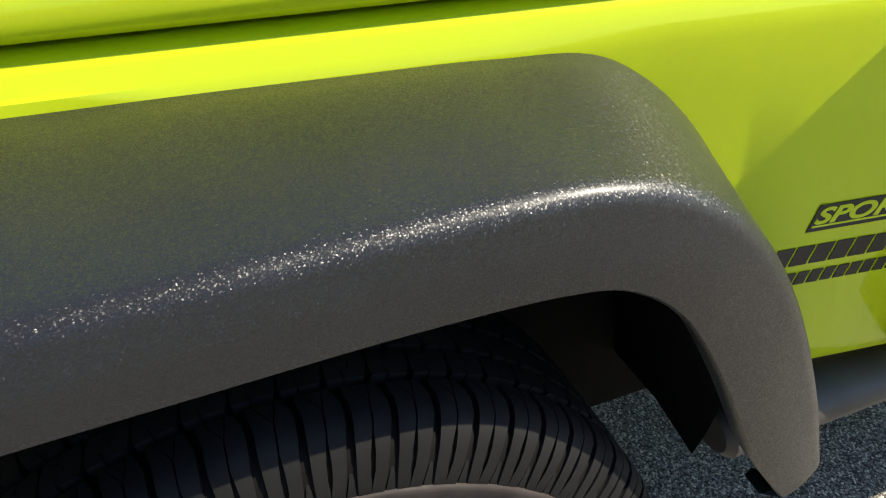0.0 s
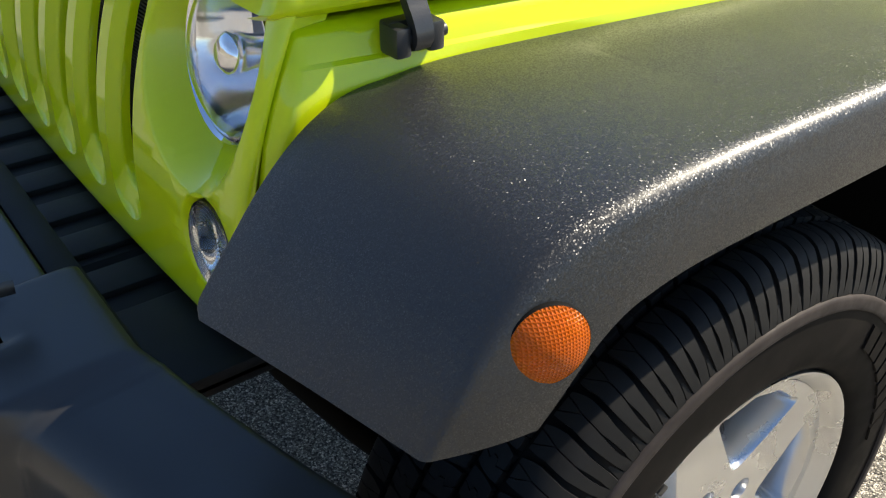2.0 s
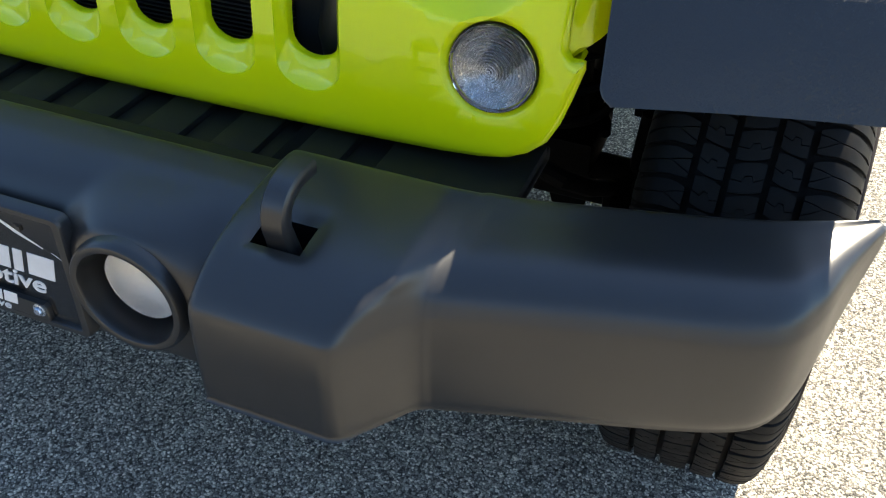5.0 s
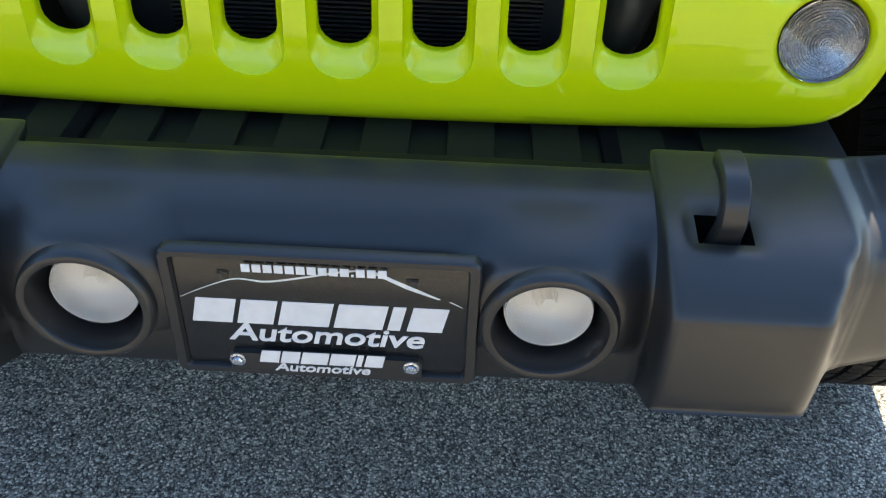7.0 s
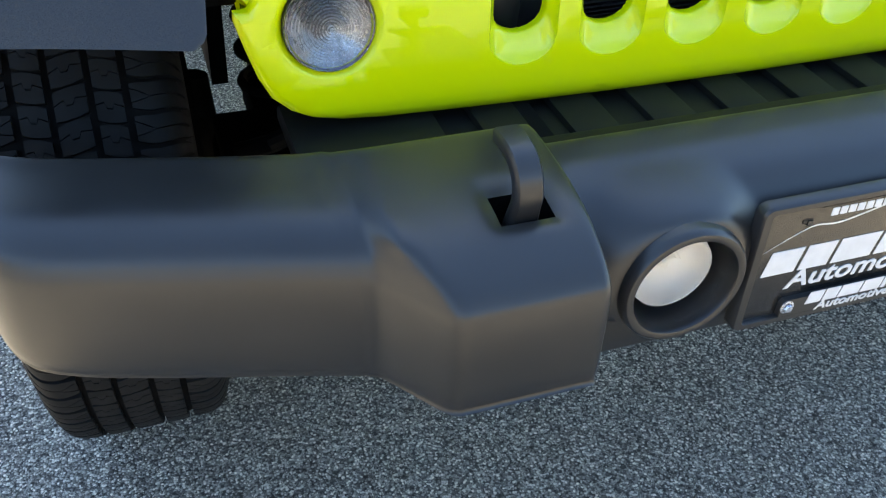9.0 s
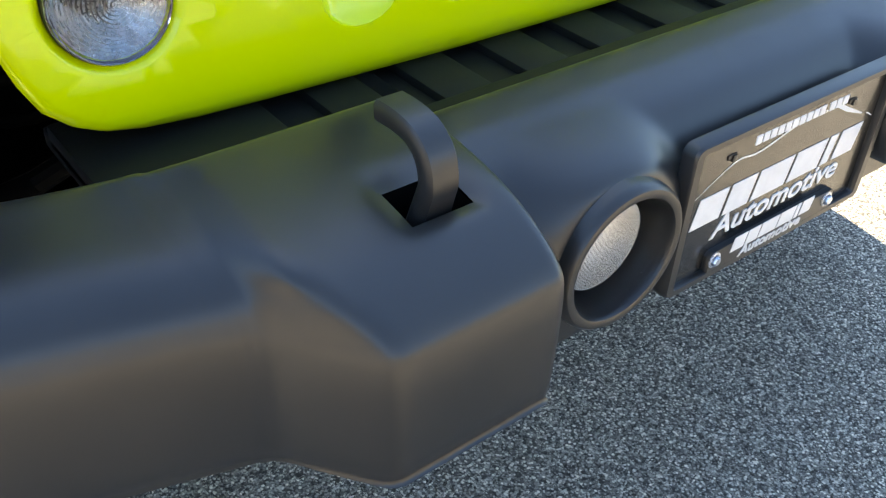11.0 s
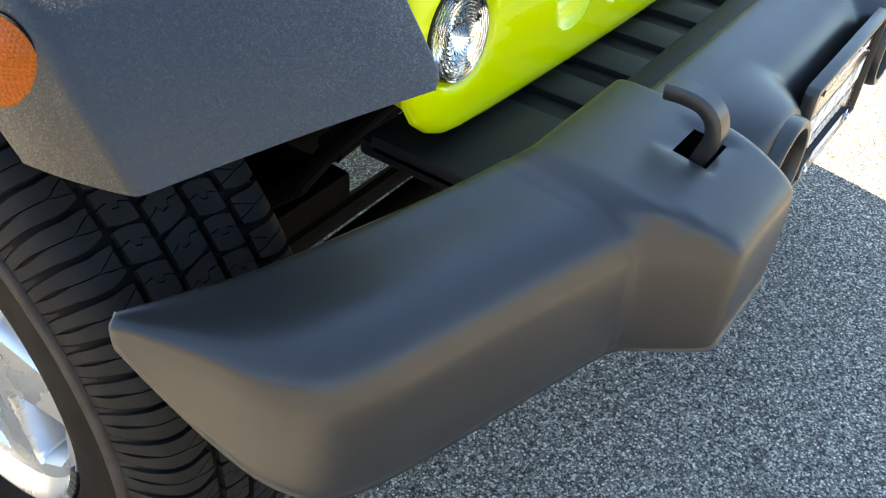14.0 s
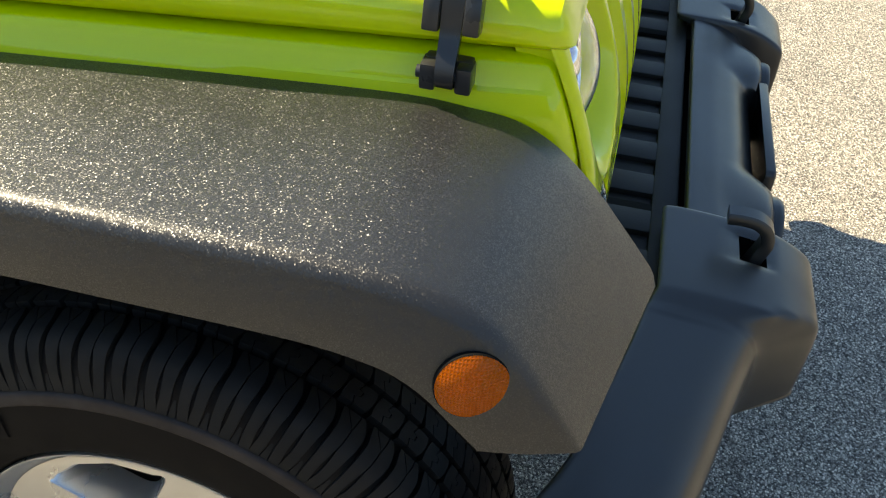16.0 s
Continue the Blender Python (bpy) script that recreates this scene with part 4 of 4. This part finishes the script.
def build_tread(m, wheel_tyre):
    count = 66
    pitch = 2 * math.pi / count
    sipe = 0.0014 / 0.405 / pitch
    gap = 0.0064 / 0.405 / pitch
    bm = bmesh.new()
    # Shoulder lugs: across, floor radius, top radius, drift round the tyre, width of the lug, hollow in its outer end.
    lug = [(0.0645, 0.395, 0.4040, 0.10, 0.86, 0.0), (0.072, 0.395, 0.4045, 0.07, 0.95, 0.0), (0.079, 0.395, 0.4045, 0.04, 1.0, 0.0), (0.086, 0.393, 0.4040, 0.02, 1.0, 0.0), (0.094, 0.390, 0.4025, 0.04, 1.0, 0.0),
           (0.103, 0.384, 0.3985, 0.07, 1.0, 0.0), (0.1085, 0.378, 0.3930, 0.10, 0.97, 0.0), (0.1128, 0.376, 0.3870, 0.11, 0.95, 0.04), (0.1180, 0.366, 0.3770, 0.12, 0.93, 0.06), (0.1222, 0.355, 0.3645, 0.12, 0.91, 0.06), (0.1248, 0.349, 0.3550, 0.12, 0.86, 0.02), (0.1268, 0.340, 0.3440, 0.12, 0.78, 0.0)]
    node = 3
    for i in range(count):
        for side in (1, -1):
            base = i + (0.5 if side < 0 else 0)
            halves, wedge = ([], []), []
            for n, (w, r0, r1, drift, width, hollow) in enumerate(lug):
                full = (1 - gap) * width
                lo = base + drift + (1 - gap) * (1 - width) / 2
                mid = lo + full * 0.5
                cut = sipe / 2 if n <= 6 else 0.0
                spread = 0.30 * full * (node - n) / node if n < node else 0.0
                halves[0].append((side * w, r0, r1, lo * pitch, (mid - spread - cut - hollow) * pitch))
                halves[1].append((side * w, r0, r1, (mid + spread + cut + hollow) * pitch, (lo + full) * pitch))
                if n <= node:
                    e = max(0.004, spread - cut)
                    wedge.append((side * w, r0, r1 - (0.0005 if n == 0 else 0), (mid - e) * pitch, (mid + e) * pitch))
            for st in (halves[0], halves[1], wedge[:3] + [wedge[3]]):
                tread_block(bm, m, st)
            # A small pointed lobe between two lugs.
            st = [(side * w, r0, r1, (base + 1.12 - gap / 2 - h) * pitch, (base + 1.12 - gap / 2 + h) * pitch) for w, r0, r1, h in ((0.1175, 0.364, 0.3690, 0.02), (0.1220, 0.353, 0.3595, 0.06), (0.1262, 0.340, 0.3450, 0.12))]
            tread_block(bm, m, st)
    # Three inner rows, each block split by zigzag cuts.
    for w0, w1, phase, lean in ((-0.056, -0.026, 0.2, 0.16), (-0.018, 0.018, 0.65, -0.20), (0.026, 0.056, 0.05, 0.16)):
        for i in range(count):
            base = i + phase
            marks = (0.0, 0.48, 0.93)
            for k in range(2):
                st = []
                for n, u in enumerate((0.0, 0.34, 0.42, 0.62, 0.70, 1.0)):
                    w = w0 + (w1 - w0) * u
                    zig = (0.0, 0.07, -0.09, -0.09, 0.09, 0.0)[n]
                    end = 0.05 * (1 if n in (0, 5) else 0)
                    a0 = base + lean * u + marks[k] + (zig + sipe if k else end)
                    a1 = base + lean * u + marks[k + 1] + (zig if k == 0 else -end)
                    st.append((w, 0.395, 0.4055 - (0.0010 if n in (0, 5) else 0), a0 * pitch, a1 * pitch))
                tread_block(bm, m, st)
    part("tread", bm, RUBBER, wheel_tyre, "black siped tread blocks", 30)


def spoke_window(k, grow, n=8):
    """A rounded triangular opening between two spokes, as (x, y) on the wheel's face."""
    mid = radians(90 + 72 * k)
    corners = [(0.088 - grow, 0.0), (0.198 + grow, radians(26) + grow * 4), (0.198 + grow, -radians(26) - grow * 4)]
    pts2 = [Vector((r * math.cos(mid + a), r * math.sin(mid + a))) for r, a in corners]
    out = []
    for i in range(3):
        p, a, b = pts2[i], pts2[i - 1], pts2[(i + 1) % 3]
        q0 = p + (a - p).normalized() * 0.022
        q1 = p + (b - p).normalized() * 0.022
        for u in np.linspace(0, 1, n):
            out.append(q0 * (1 - u) ** 2 + p * 2 * u * (1 - u) + q1 * u**2)
        far0, far1 = q1, b + (p - b).normalized() * 0.022
        for u in (0.33, 0.66):
            s = far0 * (1 - u) + far1 * u
            if i == 1:
                s = s.normalized() * (0.198 + grow)
            out.append(s)
    return out


def build_rim(m, wheel):
    bm = bmesh.new()
    revolve(bm, [(0.205, -0.10), (0.212, -0.05), (0.206, 0.05), (0.214, 0.085), (0.226, 0.108), (0.2345, 0.1165), (0.2378, 0.1168), (0.2385, 0.113), (0.234, 0.104)], m, 96)
    revolve(bm, [(0.226, 0.108), (0.218, 0.099), (0.213, 0.094)], m, 96)
    rim = part("rim", bm, ALLOY, wheel, "silver alloy rim", 40)
    bm = bmesh.new()

    def face(r):
        return 0.097

    def at(p, back=0.0):
        return m @ Vector((p.x, p.y, face(p.length) - back))

    loops = []
    outer = [Vector((0.2150 * math.cos(a), 0.2150 * math.sin(a))) for a in np.linspace(0, 2 * math.pi, 80, endpoint=False)]
    loops.append([bm.verts.new(at(p)) for p in outer])
    hub = [Vector((0.036 * math.cos(a), 0.036 * math.sin(a))) for a in np.linspace(0, 2 * math.pi, 30, endpoint=False)]

    def opening(shapes):
        before = None
        for shape, back in shapes:
            ring = [bm.verts.new(at(p, back)) for p in shape]
            if before is None:
                loops.append(ring)
            else:
                for i in range(len(ring)):
                    j = (i + 1) % len(ring)
                    bm.faces.new((before[i], before[j], ring[j], ring[i]))
            before = ring

    opening([(hub, 0.0), ([p * 0.95 for p in hub], 0.006), ([p * 0.94 for p in hub], 0.02)])
    for k in range(5):
        opening([(spoke_window(k, 0.004), 0.0), (spoke_window(k, 0.0), 0.005), (spoke_window(k, -0.005), 0.026), (spoke_window(k, -0.008), 0.055)])
        a = radians(90 + 36 + 72 * k)
        c = Vector((0.0635 * math.cos(a), 0.0635 * math.sin(a)))
        ring = [Vector((math.cos(b), math.sin(b))) for b in np.linspace(0, 2 * math.pi, 20, endpoint=False)]
        opening([([c + p * 0.0175 for p in ring], 0.0), ([c + p * 0.0165 for p in ring], 0.003), ([c + p * 0.0155 for p in ring], 0.022)])
    edges = []
    for loop in loops:
        for i in range(len(loop)):
            p, q = loop[i], loop[(i + 1) % len(loop)]
            edges.append(bm.edges.get((p, q)) or bm.edges.new((p, q)))
    bmesh.ops.triangle_fill(bm, edges=edges, use_beauty=True, use_dissolve=False)
    part("spokes", bm, ALLOY, rim, "five-spoke silver wheel face", 26)
    for k in range(5):
        a = radians(90 + 36 + 72 * k)
        f = m @ Matrix.Translation((0.0635 * math.cos(a), 0.0635 * math.sin(a), 0.068))
        bm = bmesh.new()
        revolve(bm, [(0.0110, 0.0), (0.0110, 0.018), (0.0095, 0.022), (0.0, 0.0235)], f, 6)
        revolve(bm, [(0.0135, 0.0), (0.0135, 0.003), (0.011, 0.005)], f, 16)
        part("lug_nut", bm, NUT, rim, "chrome lug nut", 30)
    bm = bmesh.new()
    revolve(bm, [(0.034, 0.070), (0.034, 0.092), (0.031, 0.096), (0.022, 0.0975), (0.020, 0.094), (0.0, 0.0945)], m, 32)
    part("centre_cap", bm, ALLOY, rim, "silver centre cap", 30)
    bm = bmesh.new()
    revolve(bm, [(0.0, 0.035), (0.15, 0.03), (0.165, 0.02), (0.165, -0.05)], m, 40)
    part("brake_drum", bm, BLACK_METAL, rim, "dark brake disc behind the spokes")
    return rim


def build_wheel(s):
    wheel = new("front_wheel")
    wheel.parent = car
    tagged(wheel, "front wheel with all-terrain tyre and silver alloy rim")
    m = axis_frame((s * WHEEL_X, AXLE[0], AXLE[1]), (s, 0, 0)) @ Matrix.Rotation(radians(-17 if s > 0 else 20), 4, "Z")
    bm = bmesh.new()
    prof = [(0.214, -0.11), (0.235, -0.118), (0.30, -0.130), (0.350, -0.124), (0.380, -0.110), (0.394, -0.095), (0.395, 0.0), (0.394, 0.092), (0.390, 0.103), (0.381, 0.112), (0.369, 0.1185), (0.355, 0.1225),
            (0.3425, 0.1250), (0.3405, 0.1285), (0.330, 0.1300), (0.3275, 0.1290), (0.3265, 0.1272), (0.31, 0.1285), (0.29, 0.1290), (0.270, 0.1275), (0.258, 0.1250), (0.250, 0.1225), (0.244, 0.1175), (0.240, 0.110), (0.214, 0.095)]
    revolve(bm, prof, m, 144)
    tyre = part("tyre", bm, SIDEWALL, wheel, "dark rubber all-terrain tyre", 60)
    build_tread(m, tyre)
    bm = bmesh.new()
    revolve(bm, [(0.3450, 0.1235), (0.3440, 0.1280), (0.3425, 0.1300), (0.3395, 0.1306), (0.3300, 0.1314), (0.3270, 0.1306), (0.3255, 0.1280)], m, 144)
    part("sidewall_ring", bm, RING_RUBBER, tyre, "raised dusty sidewall ring, lightened as if sunlit", 50)
    # Raised marks on the sidewall, where the maker's word stands.
    start = radians(49) if s > 0 else radians(60)
    for word, n in ((start, 8), (start + math.pi, 8)):
        for k in range(n):
            a = word - k * 0.108
            bm = bmesh.new()
            rows = []
            for u in np.linspace(-0.042, 0.042, 5):
                ring = []
                for r, h in ((0.2835, 0.1262), (0.2845, 0.1315), (0.3145, 0.1315), (0.3155, 0.1270)):
                    # Angles run from the rear of the wheel upwards on either side.
                    t = a + u + (r - 0.30) * 1.2
                    p = Vector((0, 0, 0))
                    p = Vector((s * (WHEEL_X + h), AXLE[0] + r * math.cos(t), AXLE[1] + r * math.sin(t)))
                    ring.append(p)
                rows.append(ring)
            loft(bm, rows, closed=True, cap=True)
            part("raised_mark", bm, SIDEWALL, tyre, "raised block on the sidewall", 30)
    rim = build_rim(m, wheel)
    # Clip-on balance weights on the lip.
    for deg, n in ((128, 2), (196, 5)):
        bm = bmesh.new()
        for k in range(n):
            t = radians(deg + k * 3.6)
            c = Vector((s * (WHEEL_X + 0.1165), AXLE[0] + 0.2345 * math.cos(t), AXLE[1] + 0.2345 * math.sin(t)))
            f = Matrix.Translation(c) @ Matrix.Rotation(t, 4, "X")
            box(bm, (-0.003, -0.006, -0.0065), (0.004, 0.005, 0.0065), 0.0015, f)
        part("balance_weight", bm, BLACK_METAL, rim, "grey clip-on balance weights", 30)


for s in (1, -1):
    build_wheel(s)


def copy_parts(ob, parent, shift):
    """The same thing again with its parts, on the same meshes."""
    twin = new(ob.name.split(".")[0].replace("front", "rear"), ob.data)
    twin.parent = parent
    twin.matrix_basis = ob.matrix_basis.copy()
    if shift:
        twin.location.y += shift
        tagged(twin, "rear wheel with all-terrain tyre and silver alloy rim")
    for child in ob.children:
        copy_parts(child, twin, 0.0)


for wheel in [ob for ob in car.children if ob.name.startswith("front_wheel")]:
    copy_parts(wheel, car, 2.947)


# ---- underbody seen through the gaps ----
def build_underbody():
    for s in (1, -1):
        bm = bmesh.new()
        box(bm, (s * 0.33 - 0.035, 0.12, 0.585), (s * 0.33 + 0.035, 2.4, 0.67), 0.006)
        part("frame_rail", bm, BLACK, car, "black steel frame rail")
        bm = bmesh.new()
        turns = [(s * 0.505 + 0.070 * math.cos(a), AXLE[0] - 0.01 + 0.070 * math.sin(a), 0.49 + 0.0085 * a) for a in np.linspace(0, 2 * math.pi * 7, 130)]
        tube(bm, turns, 0.0085, 8)
        part("coil_spring", bm, BLACK, car, "black coil spring")
        bm = bmesh.new()
        tube(bm, [(s * 0.515, AXLE[0], 0.42), (s * 0.51, AXLE[0], 0.66), (s * 0.51, AXLE[0], 0.68), (s * 0.505, AXLE[0], 0.92)], [0.031, 0.031, 0.024, 0.024], 14)
        part("shock_absorber", bm, BLACK, car, "dark shock absorber")
        bm = bmesh.new()
        loop = [(s * (0.455 + 0.006 * a / 3), 0.60 + 0.028 * math.cos(a), 0.548 + 0.030 * math.sin(a)) for a in np.linspace(-0.9, 5.6, 26)]
        tube(bm, [(s * 0.46, 0.64, 0.47)] + loop + [(s * 0.45, 0.60, 0.66)], 0.0055, 8)
        part("brake_hose", bm, BLACK, car, "black looped brake hose")
        bm = bmesh.new()
        tube(bm, [(s * 0.34, 0.46, 0.60), (s * 0.50, 0.46, 0.575), (s * 0.57, 0.46, 0.55), (s * 0.60, 0.50, 0.52), (s * 0.61, 0.60, 0.46)], 0.013, 10)
        part("sway_bar", bm, BLACK, car, "black sway bar end")
    for s in (1, -1):
        bm = bmesh.new()
        m = axis_frame((s * 0.665, AXLE[0], AXLE[1]), (s, 0, 0))
        revolve(bm, [(0.0, -0.03), (0.07, -0.03), (0.08, -0.012), (0.163, -0.012), (0.163, 0.012), (0.0, 0.012)], m, 36)
        part("brake_disc", bm, BLACK, car, "dark brake disc inside the wheel")
        bm = bmesh.new()
        tube(bm, [(s * 0.655, AXLE[0], 0.26), (s * 0.655, AXLE[0], 0.40), (s * 0.645, AXLE[0] + 0.01, 0.53)], [0.03, 0.04, 0.022], 12)
        tube(bm, [(s * 0.62, AXLE[0] - 0.02, 0.40), (s * 0.635, AXLE[0] - 0.15, 0.40)], [0.035, 0.022], 10)
        part("steering_knuckle", bm, BLACK, car, "black steering knuckle")
        bm = bmesh.new()
        tube(bm, [(s * 0.52, AXLE[0] + 0.03, 0.33), (s * 0.47, 1.38, 0.44)], 0.032, 12)
        part("control_arm", bm, BLACK, car, "black lower control arm")
        bm = bmesh.new()
        box(bm, (s * 0.44, AXLE[0] - 0.07, 0.44), (s * 0.57, AXLE[0] + 0.07, 0.50), 0.01)
        part("spring_perch", bm, BLACK, car, "black spring perch on the axle")
    for s in (1, -1):
        bm = bmesh.new()
        tube(bm, [(s * 0.60, 0.47, 0.40), (s * 0.50, 0.445, 0.425), (s * 0.37, 0.42, 0.45), (s * 0.10, 0.40, 0.47)], [0.016, 0.022, 0.026, 0.026], 12)
        part("steering_link", bm, BLACK, car, "black steering linkage")
    # Made-up block: it hides the ground so this gap stays black.
    bm = bmesh.new()
    box(bm, (-0.63, 0.475, 0.462), (-0.455, 0.64, 0.505), 0.008)
    part("axle_bracket", bm, BLACK, car, "added black block that fills the gap before the axle")
    bm = bmesh.new()
    tube(bm, [(-0.35, AXLE[0] - 0.10, 0.43), (0.44, AXLE[0] - 0.12, 0.56)], 0.024, 10)
    part("track_bar", bm, BLACK, car, "black track bar")
    bm = bmesh.new()
    tube(bm, [(-0.68, AXLE[0], AXLE[1]), (0.68, AXLE[0], AXLE[1])], 0.042, 14)
    part("front_axle", bm, BLACK, car, "black front axle tube")
    bm = bmesh.new()
    tube(bm, [(-0.66, AXLE[0] - 0.13, 0.335), (0.66, AXLE[0] - 0.13, 0.335)], 0.018, 10)
    part("tie_rod", bm, BLACK, car, "black steering tie rod")
    bm = bmesh.new()
    box(bm, (-0.40, 0.13, 0.51), (0.40, 0.20, 0.61), 0.006)
    part("frame_crossmember", bm, BLACK, car, "black front crossmember")
    bm = bmesh.new()
    box(bm, (-0.60, 2.35, 0.34), (0.60, 3.9, 0.50), 0.02)
    part("underbody", bm, BLACK, car, "black underside of the car", 0)


def build_rocker():
    for s in (1, -1):
        bm = bmesh.new()
        rows = []
        for y in (1.27, 1.28, 1.32, 2.4):
            k = 0.75 if y < 1.275 else 1.0
            rows.append([(s * (0.765 + 0.045 * k * math.cos(a)), y, 0.445 + 0.036 * k * math.sin(a)) for a in np.linspace(0, 2 * math.pi, 16, endpoint=False)])
        loft(bm, rows, closed=True, cap=True)
        part("side_rail", bm, ROCKER, car, "grey tubular side rail under the door")


build_underbody()
build_rocker()


# ---- badges on the cowl side, driver's side ----
def build_badges():
    for s in (1, -1):

        def spot(y, z, out=0.0006):
            return (s * (side_x(y) + 0.0045 + out), y, z)

        badge = new("side_badge")
        badge.parent = car
        tagged(badge, "black trim badge with lime lettering")
        bm = bmesh.new()
        pts = [(1.352, 0.722), (1.480, 0.722), (1.490, 0.757), (1.362, 0.757)]
        loft(bm, [[spot(y, z, 0.0) for y, z in pts], [spot(y, z, 0.001) for y, z in pts]], closed=True, cap=True)
        part("badge_plate", bm, BLACK_INK, badge, "black slanted bar", 0)
        turn = Matrix(((0.148, 0, s * 0.989, 0), (s * 0.989, 0, -0.148, 0), (0, 1, 0, 0), (0, 0, 0, 1)))
        p = spot(1.42, 0.7325, 0.0012)
        letters("lettering", "SPORT", 0.029, PAINT, badge, Matrix.Translation(p) @ turn, 0.0004, 0.3, 1.45, "lime word on the badge", 0.0009)
        bm = bmesh.new()
        pts = [(1.357, 0.7275), (1.480, 0.7275), (1.481, 0.7300), (1.358, 0.7300)]
        loft(bm, [[spot(y, z, 0.0) for y, z in pts], [spot(y, z, 0.0014) for y, z in pts]], closed=True, cap=True)
        part("badge_stripe", bm, PAINT, badge, "thin lime stripe", 0)
        for y0, z0, w, h, n in ((1.315, 0.676, 0.022, 0.026, 8), (1.335, 0.647, 0.014, 0.018, 9)):
            for k in range(n):
                a = y0 + k * (w + 0.0035)
                bm = bmesh.new()
                pts = [(a, z0), (a + w, z0), (a + w + h * 0.3, z0 + h), (a + h * 0.3, z0 + h)]
                loft(bm, [[spot(y, z, 0.0) for y, z in pts], [spot(y, z, 0.0007) for y, z in pts]], closed=True, cap=True)
                part("badge_bar", bm, BLACK_INK, badge, "black bar of the model badge", 0)


build_badges()
